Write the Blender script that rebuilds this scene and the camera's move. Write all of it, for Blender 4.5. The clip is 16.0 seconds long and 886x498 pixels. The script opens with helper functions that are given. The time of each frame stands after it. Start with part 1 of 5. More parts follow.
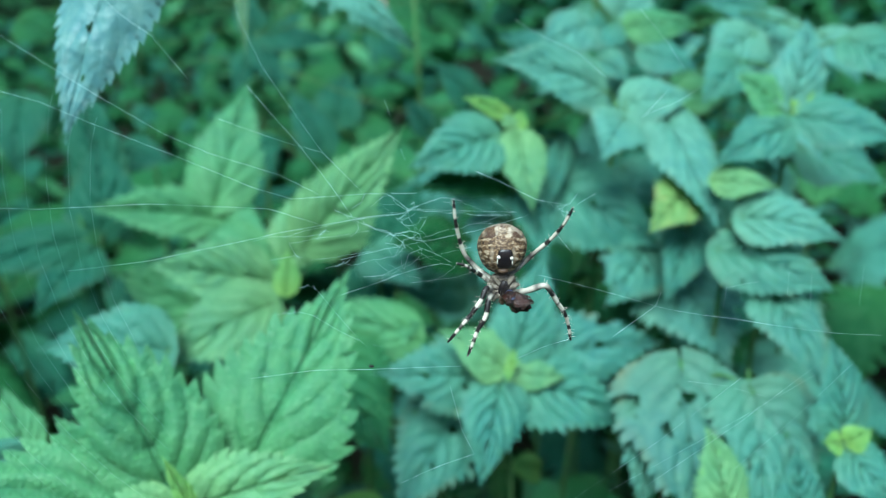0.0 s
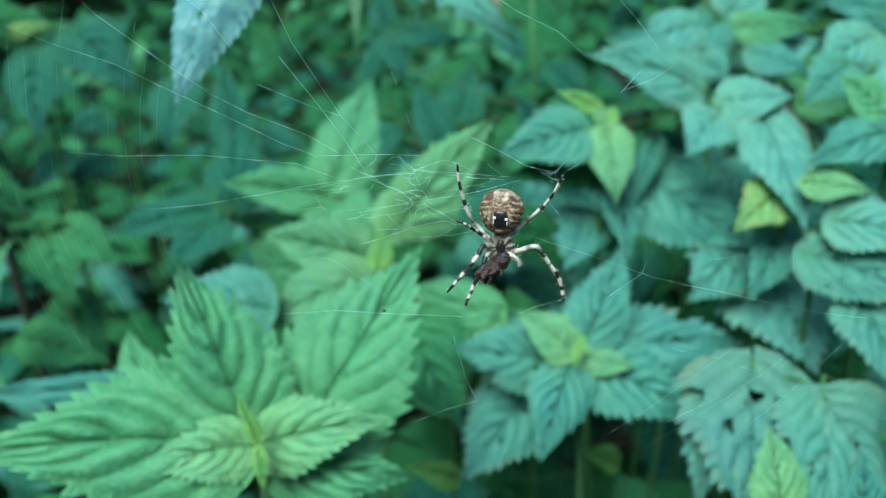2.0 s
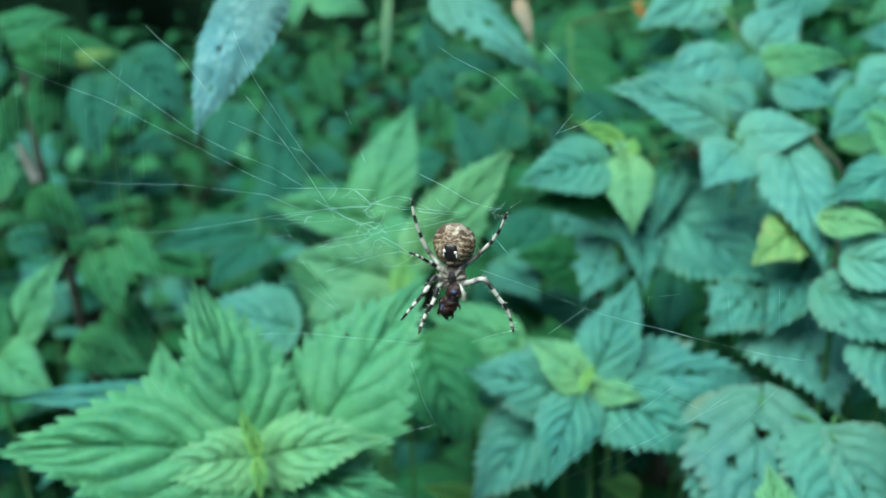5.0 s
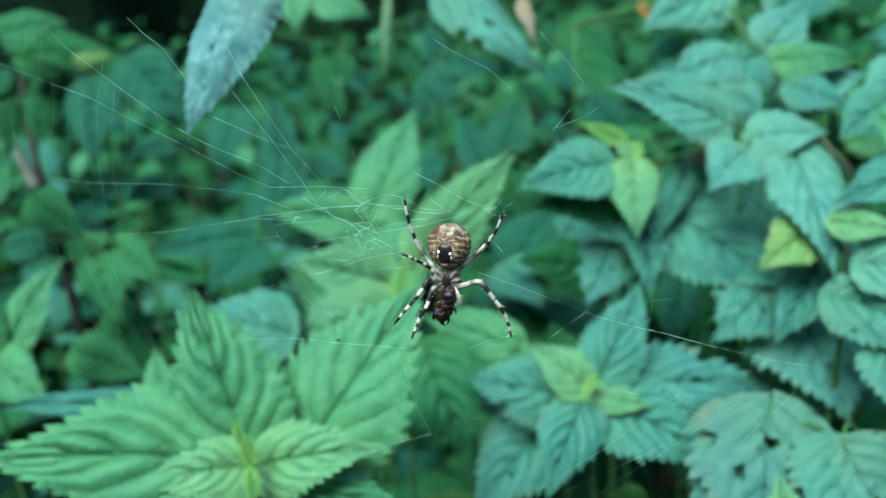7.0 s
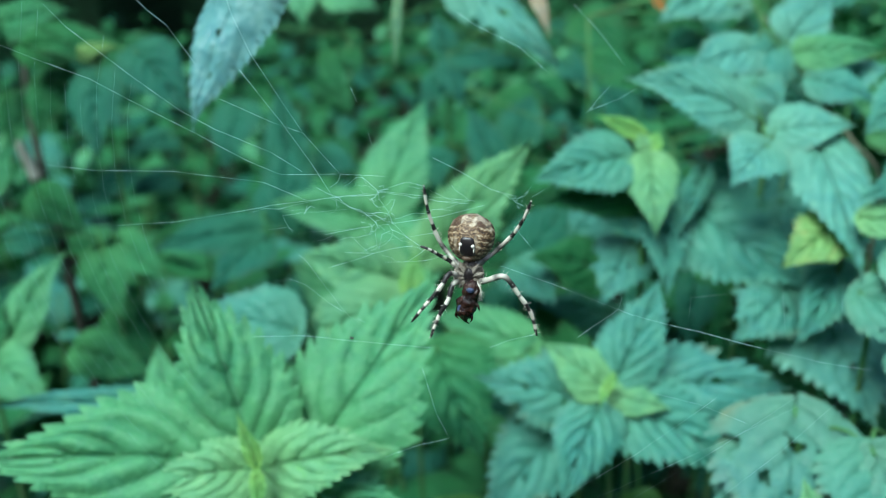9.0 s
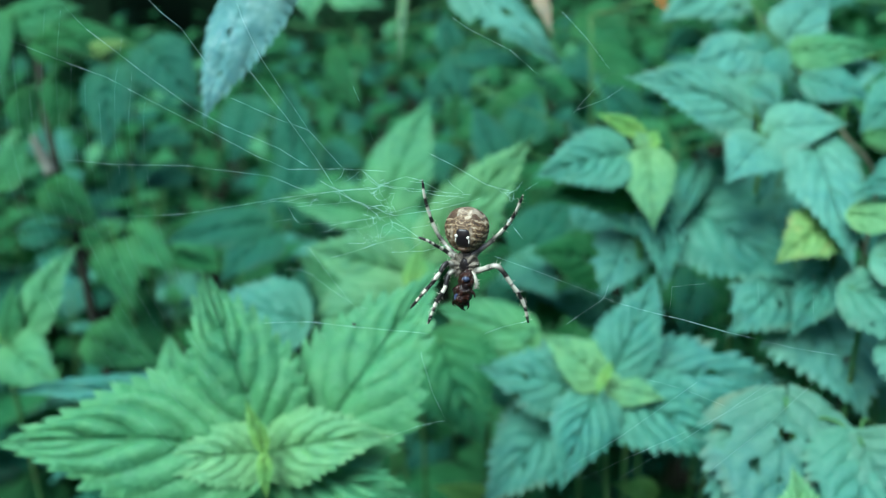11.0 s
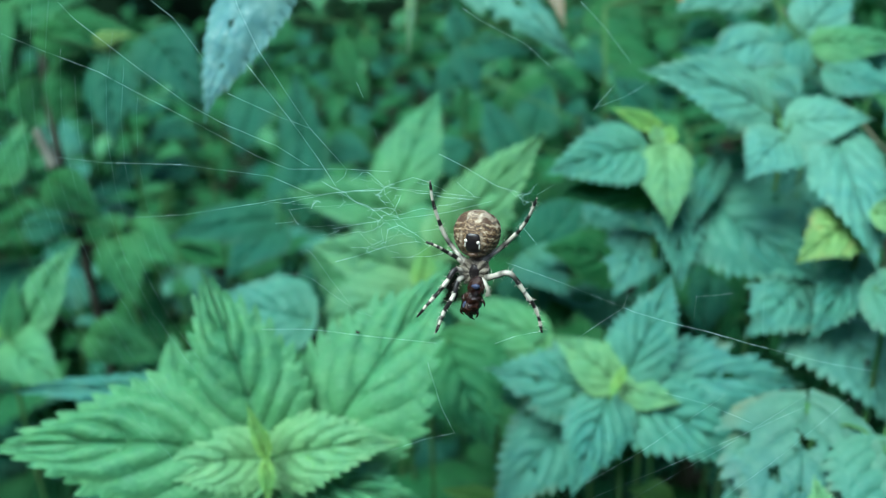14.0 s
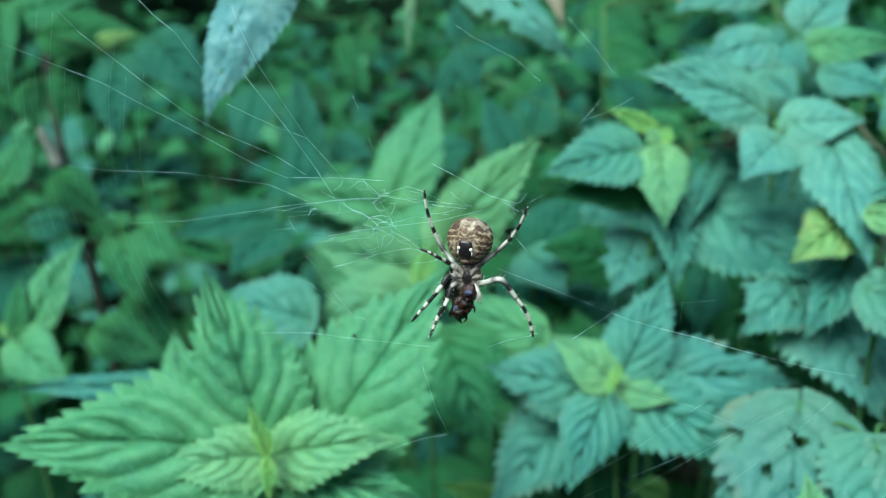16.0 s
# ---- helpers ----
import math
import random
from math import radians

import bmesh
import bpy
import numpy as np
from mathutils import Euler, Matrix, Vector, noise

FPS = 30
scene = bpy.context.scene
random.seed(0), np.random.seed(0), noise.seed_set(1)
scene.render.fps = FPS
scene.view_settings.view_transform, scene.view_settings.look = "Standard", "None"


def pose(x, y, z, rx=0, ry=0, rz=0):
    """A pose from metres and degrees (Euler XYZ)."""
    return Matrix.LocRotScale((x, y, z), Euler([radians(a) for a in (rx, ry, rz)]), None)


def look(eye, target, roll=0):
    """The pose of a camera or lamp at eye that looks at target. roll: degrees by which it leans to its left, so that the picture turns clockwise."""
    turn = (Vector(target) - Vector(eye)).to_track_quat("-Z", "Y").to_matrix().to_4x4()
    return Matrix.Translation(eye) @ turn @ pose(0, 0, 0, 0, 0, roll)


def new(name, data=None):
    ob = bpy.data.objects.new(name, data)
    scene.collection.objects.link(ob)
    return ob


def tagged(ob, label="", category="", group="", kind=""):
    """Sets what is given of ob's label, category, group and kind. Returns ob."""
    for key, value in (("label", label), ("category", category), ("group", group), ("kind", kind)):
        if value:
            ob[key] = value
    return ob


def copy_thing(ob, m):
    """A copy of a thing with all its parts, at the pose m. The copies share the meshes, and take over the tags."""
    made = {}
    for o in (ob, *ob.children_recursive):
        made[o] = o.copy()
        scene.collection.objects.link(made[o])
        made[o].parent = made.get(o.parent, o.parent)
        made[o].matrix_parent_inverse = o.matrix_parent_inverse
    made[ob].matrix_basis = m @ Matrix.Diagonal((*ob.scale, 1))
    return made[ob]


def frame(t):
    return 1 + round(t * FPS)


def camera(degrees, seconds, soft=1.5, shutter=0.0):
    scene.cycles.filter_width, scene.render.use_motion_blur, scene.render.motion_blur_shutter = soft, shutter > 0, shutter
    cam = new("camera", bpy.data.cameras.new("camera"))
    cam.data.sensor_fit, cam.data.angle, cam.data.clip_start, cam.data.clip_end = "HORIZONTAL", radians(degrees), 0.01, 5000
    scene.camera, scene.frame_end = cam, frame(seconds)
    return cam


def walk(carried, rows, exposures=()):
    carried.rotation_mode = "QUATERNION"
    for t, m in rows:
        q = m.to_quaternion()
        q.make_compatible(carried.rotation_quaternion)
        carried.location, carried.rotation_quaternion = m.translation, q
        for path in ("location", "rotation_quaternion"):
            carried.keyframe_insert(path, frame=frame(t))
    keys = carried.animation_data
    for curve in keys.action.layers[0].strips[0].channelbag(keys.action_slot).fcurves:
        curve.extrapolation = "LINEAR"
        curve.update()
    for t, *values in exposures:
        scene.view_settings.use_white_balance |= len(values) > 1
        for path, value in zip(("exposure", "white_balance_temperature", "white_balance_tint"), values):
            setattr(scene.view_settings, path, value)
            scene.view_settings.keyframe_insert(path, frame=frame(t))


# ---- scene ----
cam = camera(55.7, 16.0, soft=1.0)
PATH = [
    (0, (0.00420, -0.00056, 0.94902), (-0.01655, 0.91468, 0.54666), 0.30),
    (0.5, (0.00542, 0.00024, 0.94154), (-0.02352, 0.91475, 0.53801), 0.24),
    (1, (0.00786, -0.00155, 0.94345), (-0.03541, 0.91225, 0.53960), -0.23),
    (1.5, (0.03065, -0.01021, 0.95126), (-0.10269, 0.89516, 0.54812), -0.79),
    (2, (0.03932, -0.01905, 0.94745), (-0.16365, 0.87631, 0.55106), -0.54),
    (2.5, (0.05231, -0.02101, 0.95439), (-0.18663, 0.86953, 0.56730), -0.40),
    (3, (0.06683, -0.02041, 0.95190), (-0.20341, 0.86346, 0.57014), -0.30),
    (3.5, (0.07286, -0.02205, 0.95203), (-0.21521, 0.85777, 0.57396), -0.61),
    (4, (0.06910, -0.02278, 0.95344), (-0.22040, 0.85732, 0.57712), -0.87),
    (6.5, (0.07060, -0.01225, 0.95087), (-0.23150, 0.86797, 0.58488), -1.33),
    (7, (0.06969, -0.01142, 0.94880), (-0.23235, 0.86922, 0.58378), -1.28),
    (7.5, (0.06785, -0.00819, 0.94569), (-0.23549, 0.87205, 0.58076), -1.23),
    (8, (0.06519, -0.00613, 0.94461), (-0.23738, 0.87460, 0.58023), -1.22),
    (8.5, (0.06421, -0.00359, 0.94309), (-0.24066, 0.87563, 0.57700), -1.16),
    (9, (0.06247, -0.00238, 0.94319), (-0.24347, 0.87623, 0.57651), -1.08),
    (11.5, (0.06887, -0.01249, 0.94629), (-0.24690, 0.86044, 0.57442), -0.95),
    (12, (0.06611, -0.00943, 0.94603), (-0.25043, 0.86278, 0.57313), -0.91),
    (12.5, (0.06728, -0.00995, 0.94802), (-0.25093, 0.86106, 0.57373), -0.90),
    (13, (0.07010, -0.00916, 0.94733), (-0.25077, 0.85996, 0.57094), -0.98),
    (13.5, (0.06851, -0.01068, 0.94764), (-0.25386, 0.85733, 0.56998), -0.94),
    (14, (0.06459, -0.00086, 0.94468), (-0.25916, 0.86576, 0.56500), -1.05),
    (14.5, (0.06354, -0.00078, 0.94401), (-0.26094, 0.86550, 0.56416), -1.10),
    (15, (0.06237, -0.00188, 0.94585), (-0.26263, 0.86328, 0.56394), -1.13),
    (15.5, (0.06534, -0.00193, 0.94654), (-0.25998, 0.86238, 0.56295), -1.12),
    (16, (0.06781, -0.00337, 0.94922), (-0.25864, 0.85906, 0.56238), -1.18),
]
walk(cam, [(t, look(eye, target, roll)) for t, eye, target, roll in PATH], [(0, 1.50, 6320, 11), (1.5, 1.49, 6340, 11), (2.5, 1.48, 6430, 10), (4, 1.48, 6450, 10), (9, 1.48, 6470, 10), (12, 1.52, 6400, 10), (13.5, 1.52, 6400, 10), (14, 1.48, 6480, 10), (16, 1.48, 6480, 10)])
cam.data.dof.use_dof, cam.data.dof.focus_distance, cam.data.dof.aperture_fstop = True, 0.181, 11

# ---- light ----
world = bpy.data.worlds.new("sky")
scene.world = world
world.use_nodes = True
wn = world.node_tree.nodes
sky = wn.new("ShaderNodeTexSky")
sky.sky_type, sky.sun_disc = "NISHITA", False
sky.sun_elevation, sky.sun_rotation = radians(60), radians(195)
wn["Background"].inputs["Strength"].default_value = 0.105
world.node_tree.links.new(sky.outputs[0], wn["Background"].inputs["Color"])
sun = new("sun", bpy.data.lights.new("sun", "SUN"))
sun.data.energy, sun.data.angle, sun.data.color = 2.3, radians(32), (0.81, 1.0, 0.96)
sun.matrix_world = look((-0.4, -0.95, 3.2), (0, 0.5, 0.7))


# ---- materials ----
class Nodes:
    """A node material with short calls."""

    def __init__(self, name):
        self.mat = bpy.data.materials.new(name)
        self.mat.use_nodes = True
        self.tree = self.mat.node_tree
        self.bsdf = self.tree.nodes["Principled BSDF"]
        self.out = self.tree.nodes["Material Output"]

    def add(self, kind, **values):
        node = self.tree.nodes.new("ShaderNode" + kind)
        for key, value in values.items():
            setattr(node, key, value)
        return node

    def link(self, a, b):
        self.tree.links.new(a, b)

    def put(self, socket, value):
        if isinstance(value, bpy.types.NodeSocket):
            self.link(value, socket)
        else:
            socket.default_value = value

    def math(self, op, a, b=0.0, c=0.0):
        node = self.add("Math", operation=op)
        for socket, value in zip(node.inputs, (a, b, c)):
            self.put(socket, value)
        return node.outputs[0]

    def noise(self, vector, scale, detail=4.0, rough=0.6):
        node = self.add("TexNoise")
        if vector is not None:
            self.link(vector, node.inputs["Vector"])
        node.inputs["Scale"].default_value = scale
        node.inputs["Detail"].default_value, node.inputs["Roughness"].default_value = detail, rough
        return node.outputs["Fac"]

    def ramp(self, fac, *stops):
        node = self.add("ValToRGB")
        self.link(fac, node.inputs[0])
        el = node.color_ramp.elements
        el[0].position, el[1].position = stops[0][0], stops[-1][0]
        el[0].color, el[1].color = (*stops[0][1], 1), (*stops[-1][1], 1)
        for at, colour in stops[1:-1]:
            el.new(at).color = (*colour, 1)
        return node.outputs[0]

    def mix(self, fac, a, b, mode="MIX"):
        node = self.add("Mix", data_type="RGBA", blend_type=mode)
        self.put(node.inputs[0], fac)
        self.put(node.inputs[6], a if isinstance(a, bpy.types.NodeSocket) else (*a, 1))
        self.put(node.inputs[7], b if isinstance(b, bpy.types.NodeSocket) else (*b, 1))
        return node.outputs[2]

    def bump(self, height, strength, distance):
        node = self.add("Bump")
        node.inputs["Strength"].default_value, node.inputs["Distance"].default_value = strength, distance
        self.link(height, node.inputs["Height"])
        self.link(node.outputs[0], self.bsdf.inputs["Normal"])


def leaf_material(name, colour, vein, spot, spots, edge, rough=0.45, glow=0.15, rib=0.30, gloss=0.28):
    """Nettle leaf: paired side veins from the leaf's own coordinates, mottling, dry spots, a dry rim; light passes through."""
    n = Nodes(name)
    uv = n.add("UVMap", uv_map="UVMap").outputs[0]
    sep = n.add("SeparateXYZ")
    n.link(uv, sep.inputs[0])
    across = n.math("ABSOLUTE", n.math("MULTIPLY_ADD", sep.outputs[0], 2.0, -1.0))
    along = sep.outputs[1]
    place = n.add("NewGeometry").outputs["Position"]
    coarse, fine = n.noise(place, 55.0, 3.0), n.noise(place, 900.0, 3.0)
    phase = n.math("SUBTRACT", n.math("MULTIPLY", along, 5.4), n.math("MULTIPLY", n.math("POWER", across, 1.3), 2.3))
    phase = n.math("ADD", phase, n.math("MULTIPLY", n.math("SUBTRACT", n.noise(place, 260.0, 3.0), 0.5), 0.20))
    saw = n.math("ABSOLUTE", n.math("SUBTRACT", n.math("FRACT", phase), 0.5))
    # the veins' own tone, spread enough to paint in some shade of the grooves
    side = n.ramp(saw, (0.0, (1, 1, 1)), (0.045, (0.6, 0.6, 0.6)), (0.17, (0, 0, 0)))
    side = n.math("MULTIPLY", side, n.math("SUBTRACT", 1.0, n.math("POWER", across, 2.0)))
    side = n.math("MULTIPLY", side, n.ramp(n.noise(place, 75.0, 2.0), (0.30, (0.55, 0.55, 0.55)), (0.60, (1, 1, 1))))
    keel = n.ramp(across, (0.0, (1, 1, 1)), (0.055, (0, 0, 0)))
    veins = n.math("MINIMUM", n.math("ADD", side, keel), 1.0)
    info = n.add("ObjectInfo").outputs["Random"]
    base = n.mix(n.ramp(coarse, (0.35, (0, 0, 0)), (0.65, (1, 1, 1))), colour, tuple(c * k for c, k in zip(colour, (0.72, 0.80, 0.86))))
    base = n.mix(info, base, n.mix(0.5, base, (colour[0] * 1.35, colour[1] * 1.12, colour[2] * 0.9)))
    patch = n.noise(place, 165.0, 4.0, 0.65)
    base = n.mix(n.ramp(patch, (0.48, (0, 0, 0)), (0.68, (0.6, 0.6, 0.6))), base, tuple(min(1.0, c * k + 0.012) for c, k in zip(colour, (1.75, 1.28, 1.05))))
    base = n.mix(n.ramp(patch, (0.32, (0.5, 0.5, 0.5)), (0.46, (0, 0, 0))), base, tuple(c * k for c, k in zip(colour, (0.6, 0.72, 0.9))))
    base = n.mix(n.math("MULTIPLY", fine, 0.35), base, tuple(c * 0.6 for c in colour))
    # crests between the veins are painted paler, for light on the quilting
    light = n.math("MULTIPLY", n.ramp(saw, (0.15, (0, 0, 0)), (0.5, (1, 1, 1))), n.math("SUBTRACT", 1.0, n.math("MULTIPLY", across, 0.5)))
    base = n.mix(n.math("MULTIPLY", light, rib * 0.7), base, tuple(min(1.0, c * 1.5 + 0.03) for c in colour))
    heart = n.ramp(n.math("ADD", along, n.math("MULTIPLY", n.math("SUBTRACT", patch, 0.5), 0.5)), (0.02, (0.42, 0.42, 0.42)), (0.42, (0, 0, 0)))
    base = n.mix(heart, base, (colour[0] * 1.7 + 0.006, colour[1] * 1.10, colour[2] * 0.75))
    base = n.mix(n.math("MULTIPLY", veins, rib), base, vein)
    blot = n.ramp(n.noise(place, 210.0, 2.0), (0.68 - spots, (0, 0, 0)), (0.74 - spots, (1, 1, 1)))
    base = n.mix(n.math("MULTIPLY", blot, 0.6), base, spot)
    rim = n.math("MULTIPLY", n.ramp(across, (0.86, (0, 0, 0)), (1.0, (1, 1, 1))), n.ramp(coarse, (0.45, (0, 0, 0)), (0.7, (1, 1, 1))))
    base = n.mix(n.math("MULTIPLY", rim, edge), base, (0.30, 0.24, 0.10))
    cells = n.add("TexVoronoi", feature="DISTANCE_TO_EDGE")
    n.link(place, cells.inputs["Vector"])
    cells.inputs["Scale"].default_value = 430.0
    # finest veins; their tone also stands in for shade in the wrinkles
    net = n.ramp(cells.outputs["Distance"], (0.0, (1, 1, 1)), (0.22, (0, 0, 0)))
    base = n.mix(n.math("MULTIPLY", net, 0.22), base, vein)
    n.link(base, n.bsdf.inputs["Base Color"])
    n.bsdf.inputs["Roughness"].default_value = rough
    n.bsdf.inputs["Specular IOR Level"].default_value = gloss
    n.bsdf.inputs["Sheen Weight"].default_value, n.bsdf.inputs["Sheen Roughness"].default_value = 0.04, 0.4
    relief = n.math("ADD", n.math("MULTIPLY", n.math("SUBTRACT", 1.0, veins), 0.9), n.math("MINIMUM", n.math("MULTIPLY", cells.outputs["Distance"], 1.2), 0.28))
    relief = n.math("ADD", relief, n.math("MULTIPLY", fine, 0.5))
    n.bump(relief, 1.0, 0.0008 if spots < 0.09 else 0.0002)
    thin = n.add("BsdfTranslucent")
    n.link(n.mix(0.5, base, (colour[0] * 1.6, colour[1] * 1.4, colour[2] * 0.6)), thin.inputs["Color"])
    both = n.add("MixShader")
    both.inputs[0].default_value = glow
    n.link(n.bsdf.outputs[0], both.inputs[1])
    n.link(thin.outputs[0], both.inputs[2])
    n.link(both.outputs[0], n.out.inputs["Surface"])
    return n.mat


LEAF = {
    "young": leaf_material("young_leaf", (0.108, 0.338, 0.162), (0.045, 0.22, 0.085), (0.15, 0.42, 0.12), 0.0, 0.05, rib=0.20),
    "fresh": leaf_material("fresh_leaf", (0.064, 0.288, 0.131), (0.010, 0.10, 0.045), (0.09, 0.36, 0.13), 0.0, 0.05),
    # dark kind for the deep thicket; some of the shade there is in its colour
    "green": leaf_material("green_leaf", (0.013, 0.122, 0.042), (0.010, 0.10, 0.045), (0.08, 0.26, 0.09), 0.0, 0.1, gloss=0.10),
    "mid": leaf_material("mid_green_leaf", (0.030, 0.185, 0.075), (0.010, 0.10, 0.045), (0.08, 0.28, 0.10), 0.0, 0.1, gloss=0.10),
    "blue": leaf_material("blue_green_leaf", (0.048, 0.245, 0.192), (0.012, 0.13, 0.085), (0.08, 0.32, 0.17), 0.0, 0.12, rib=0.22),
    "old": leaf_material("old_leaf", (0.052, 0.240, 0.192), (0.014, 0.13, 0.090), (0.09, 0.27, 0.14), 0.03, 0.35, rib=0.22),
    # dark as well, with part of the thicket's shade put into the colour
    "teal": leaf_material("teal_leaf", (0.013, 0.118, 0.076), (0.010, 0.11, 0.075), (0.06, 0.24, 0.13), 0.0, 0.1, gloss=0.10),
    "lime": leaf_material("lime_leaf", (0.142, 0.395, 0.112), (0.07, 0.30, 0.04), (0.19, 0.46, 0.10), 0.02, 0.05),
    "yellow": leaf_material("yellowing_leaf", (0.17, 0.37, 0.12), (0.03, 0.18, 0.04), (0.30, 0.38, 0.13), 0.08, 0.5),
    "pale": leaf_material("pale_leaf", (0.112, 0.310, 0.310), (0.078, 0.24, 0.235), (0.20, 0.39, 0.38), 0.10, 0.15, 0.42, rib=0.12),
    # blue-green leaf made brighter; the light on exposed leaves is put into its colour
    "light": leaf_material("lit_blue_green_leaf", (0.079, 0.308, 0.252), (0.030, 0.19, 0.14), (0.14, 0.38, 0.26), 0.03, 0.25, rib=0.22),
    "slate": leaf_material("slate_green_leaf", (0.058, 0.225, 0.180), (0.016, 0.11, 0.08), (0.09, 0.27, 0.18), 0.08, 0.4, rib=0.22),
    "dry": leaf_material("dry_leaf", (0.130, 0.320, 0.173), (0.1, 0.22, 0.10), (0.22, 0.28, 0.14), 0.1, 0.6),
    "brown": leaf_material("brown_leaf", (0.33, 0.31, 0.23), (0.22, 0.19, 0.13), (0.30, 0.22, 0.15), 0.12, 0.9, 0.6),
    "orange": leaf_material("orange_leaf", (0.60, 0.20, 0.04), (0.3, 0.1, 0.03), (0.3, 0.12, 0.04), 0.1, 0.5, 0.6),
}


def plain_material(name, colours, scale, rough=0.7, bump=0.4, depth=0.0006, metal=0.0):
    n = Nodes(name)
    place = n.add("TexCoord").outputs["Object"]
    big, small = n.noise(place, scale, 4.0), n.noise(place, scale * 9, 3.0)
    tone = n.mix(n.ramp(big, (0.35, (0, 0, 0)), (0.65, (1, 1, 1))), colours[0], colours[1])
    tone = n.mix(n.math("MULTIPLY", small, 0.5), tone, tuple(c * 0.5 for c in colours[0]))
    n.link(tone, n.bsdf.inputs["Base Color"])
    n.bsdf.inputs["Roughness"].default_value, n.bsdf.inputs["Metallic"].default_value = rough, metal
    n.bump(n.math("ADD", big, small), bump, depth)
    n.bsdf.inputs["Specular IOR Level"].default_value = 0.15 if rough > 0.6 else 0.5
    return n.mat


STEM = plain_material("nettle_stem", ((0.05, 0.20, 0.06), (0.08, 0.15, 0.06)), 60.0)
BARK = plain_material("reddish_stem", ((0.11, 0.15, 0.10), (0.15, 0.14, 0.10)), 90.0, 0.75)
WOODY = plain_material("woody_stem", ((0.020, 0.024, 0.018), (0.050, 0.052, 0.040)), 80.0, 0.85)
PALE_WOOD = plain_material("split_wood", ((0.22, 0.24, 0.20), (0.12, 0.13, 0.10)), 120.0, 0.8)
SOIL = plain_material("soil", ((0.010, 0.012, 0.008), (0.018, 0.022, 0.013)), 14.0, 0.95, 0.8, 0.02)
# for the added ring out of view that shuts out low sky light
SKY_SCREEN = plain_material("sky_screen", ((0.018, 0.07, 0.03), (0.008, 0.03, 0.014)), 6.0, 0.9, 0.9, 0.05)
SILK = Nodes("silk")
SILK.bsdf.inputs["Base Color"].default_value = (0.66, 0.95, 0.96, 1)
SILK.bsdf.inputs["Roughness"].default_value = 0.3
silk_glow, silk_mix = SILK.add("BsdfTranslucent"), SILK.add("MixShader")
silk_glow.inputs["Color"].default_value = (0.72, 0.98, 0.98, 1)
silk_mix.inputs[0].default_value = 0.5
SILK.link(SILK.bsdf.outputs[0], silk_mix.inputs[1])
SILK.link(silk_glow.outputs[0], silk_mix.inputs[2])
SILK.link(silk_mix.outputs[0], SILK.out.inputs["Surface"])
SILK = SILK.mat


# ---- mesh helpers ----
def part(name, bm, material, parent, label="", smooth=True):
    """One mesh object out of a bmesh, under a thing or a part."""
    mesh = bpy.data.meshes.new(name)
    bm.to_mesh(mesh)
    bm.free()
    if smooth:
        mesh.polygons.foreach_set("use_smooth", [True] * len(mesh.polygons))
    mesh.materials.append(material)
    ob = new(name, mesh)
    ob.parent = parent
    return tagged(ob, label)


def tube(bm, points, radii, sides=6):
    """A tapered tube along points, with a UV whose y runs along it."""
    uv = bm.loops.layers.uv.new("UVMap") if not bm.loops.layers.uv else bm.loops.layers.uv[0]
    points = [Vector(p) for p in points]
    total = sum((b - a).length for a, b in zip(points, points[1:])) or 1.0
    rings, runs, run, side = [], [], 0.0, None
    for i, p in enumerate(points):
        ahead = (points[min(i + 1, len(points) - 1)] - points[max(i - 1, 0)]).normalized()
        if side is None:
            side = ahead.orthogonal().normalized()
        side = (side - ahead * side.dot(ahead)).normalized()
        other = ahead.cross(side)
        if i:
            run += (p - points[i - 1]).length
        runs.append(run / total)
        rings.append([bm.verts.new(p + radii[i] * (math.cos(a) * side + math.sin(a) * other)) for a in (2 * math.pi * k / sides for k in range(sides))])
    for i in range(len(rings) - 1):
        for k in range(sides):
            j = (k + 1) % sides
            face = bm.faces.new((rings[i][k], rings[i][j], rings[i + 1][j], rings[i + 1][k]))
            for loop, (u, v) in zip(face.loops, ((k, i), (k + 1, i), (k + 1, i + 1), (k, i + 1))):
                loop[uv].uv = (u / sides, runs[v])
    bm.faces.new(rings[0][::-1])
    bm.faces.new(rings[-1])


def smooth_line(points, steps):
    """Catmull-Rom points through the given ones."""
    p = [Vector(q) for q in points]
    p = [2 * p[0] - p[1], *p, 2 * p[-1] - p[-2]]
    line = []
    for a, b, c, d in zip(p, p[1:], p[2:], p[3:]):
        for s in range(steps):
            t = s / steps
            line.append(0.5 * (2 * b + (c - a) * t + (2 * a - 5 * b + 4 * c - d) * t * t + (3 * b - a - 3 * c + d) * t**3))
    return [*line, p[-2]]


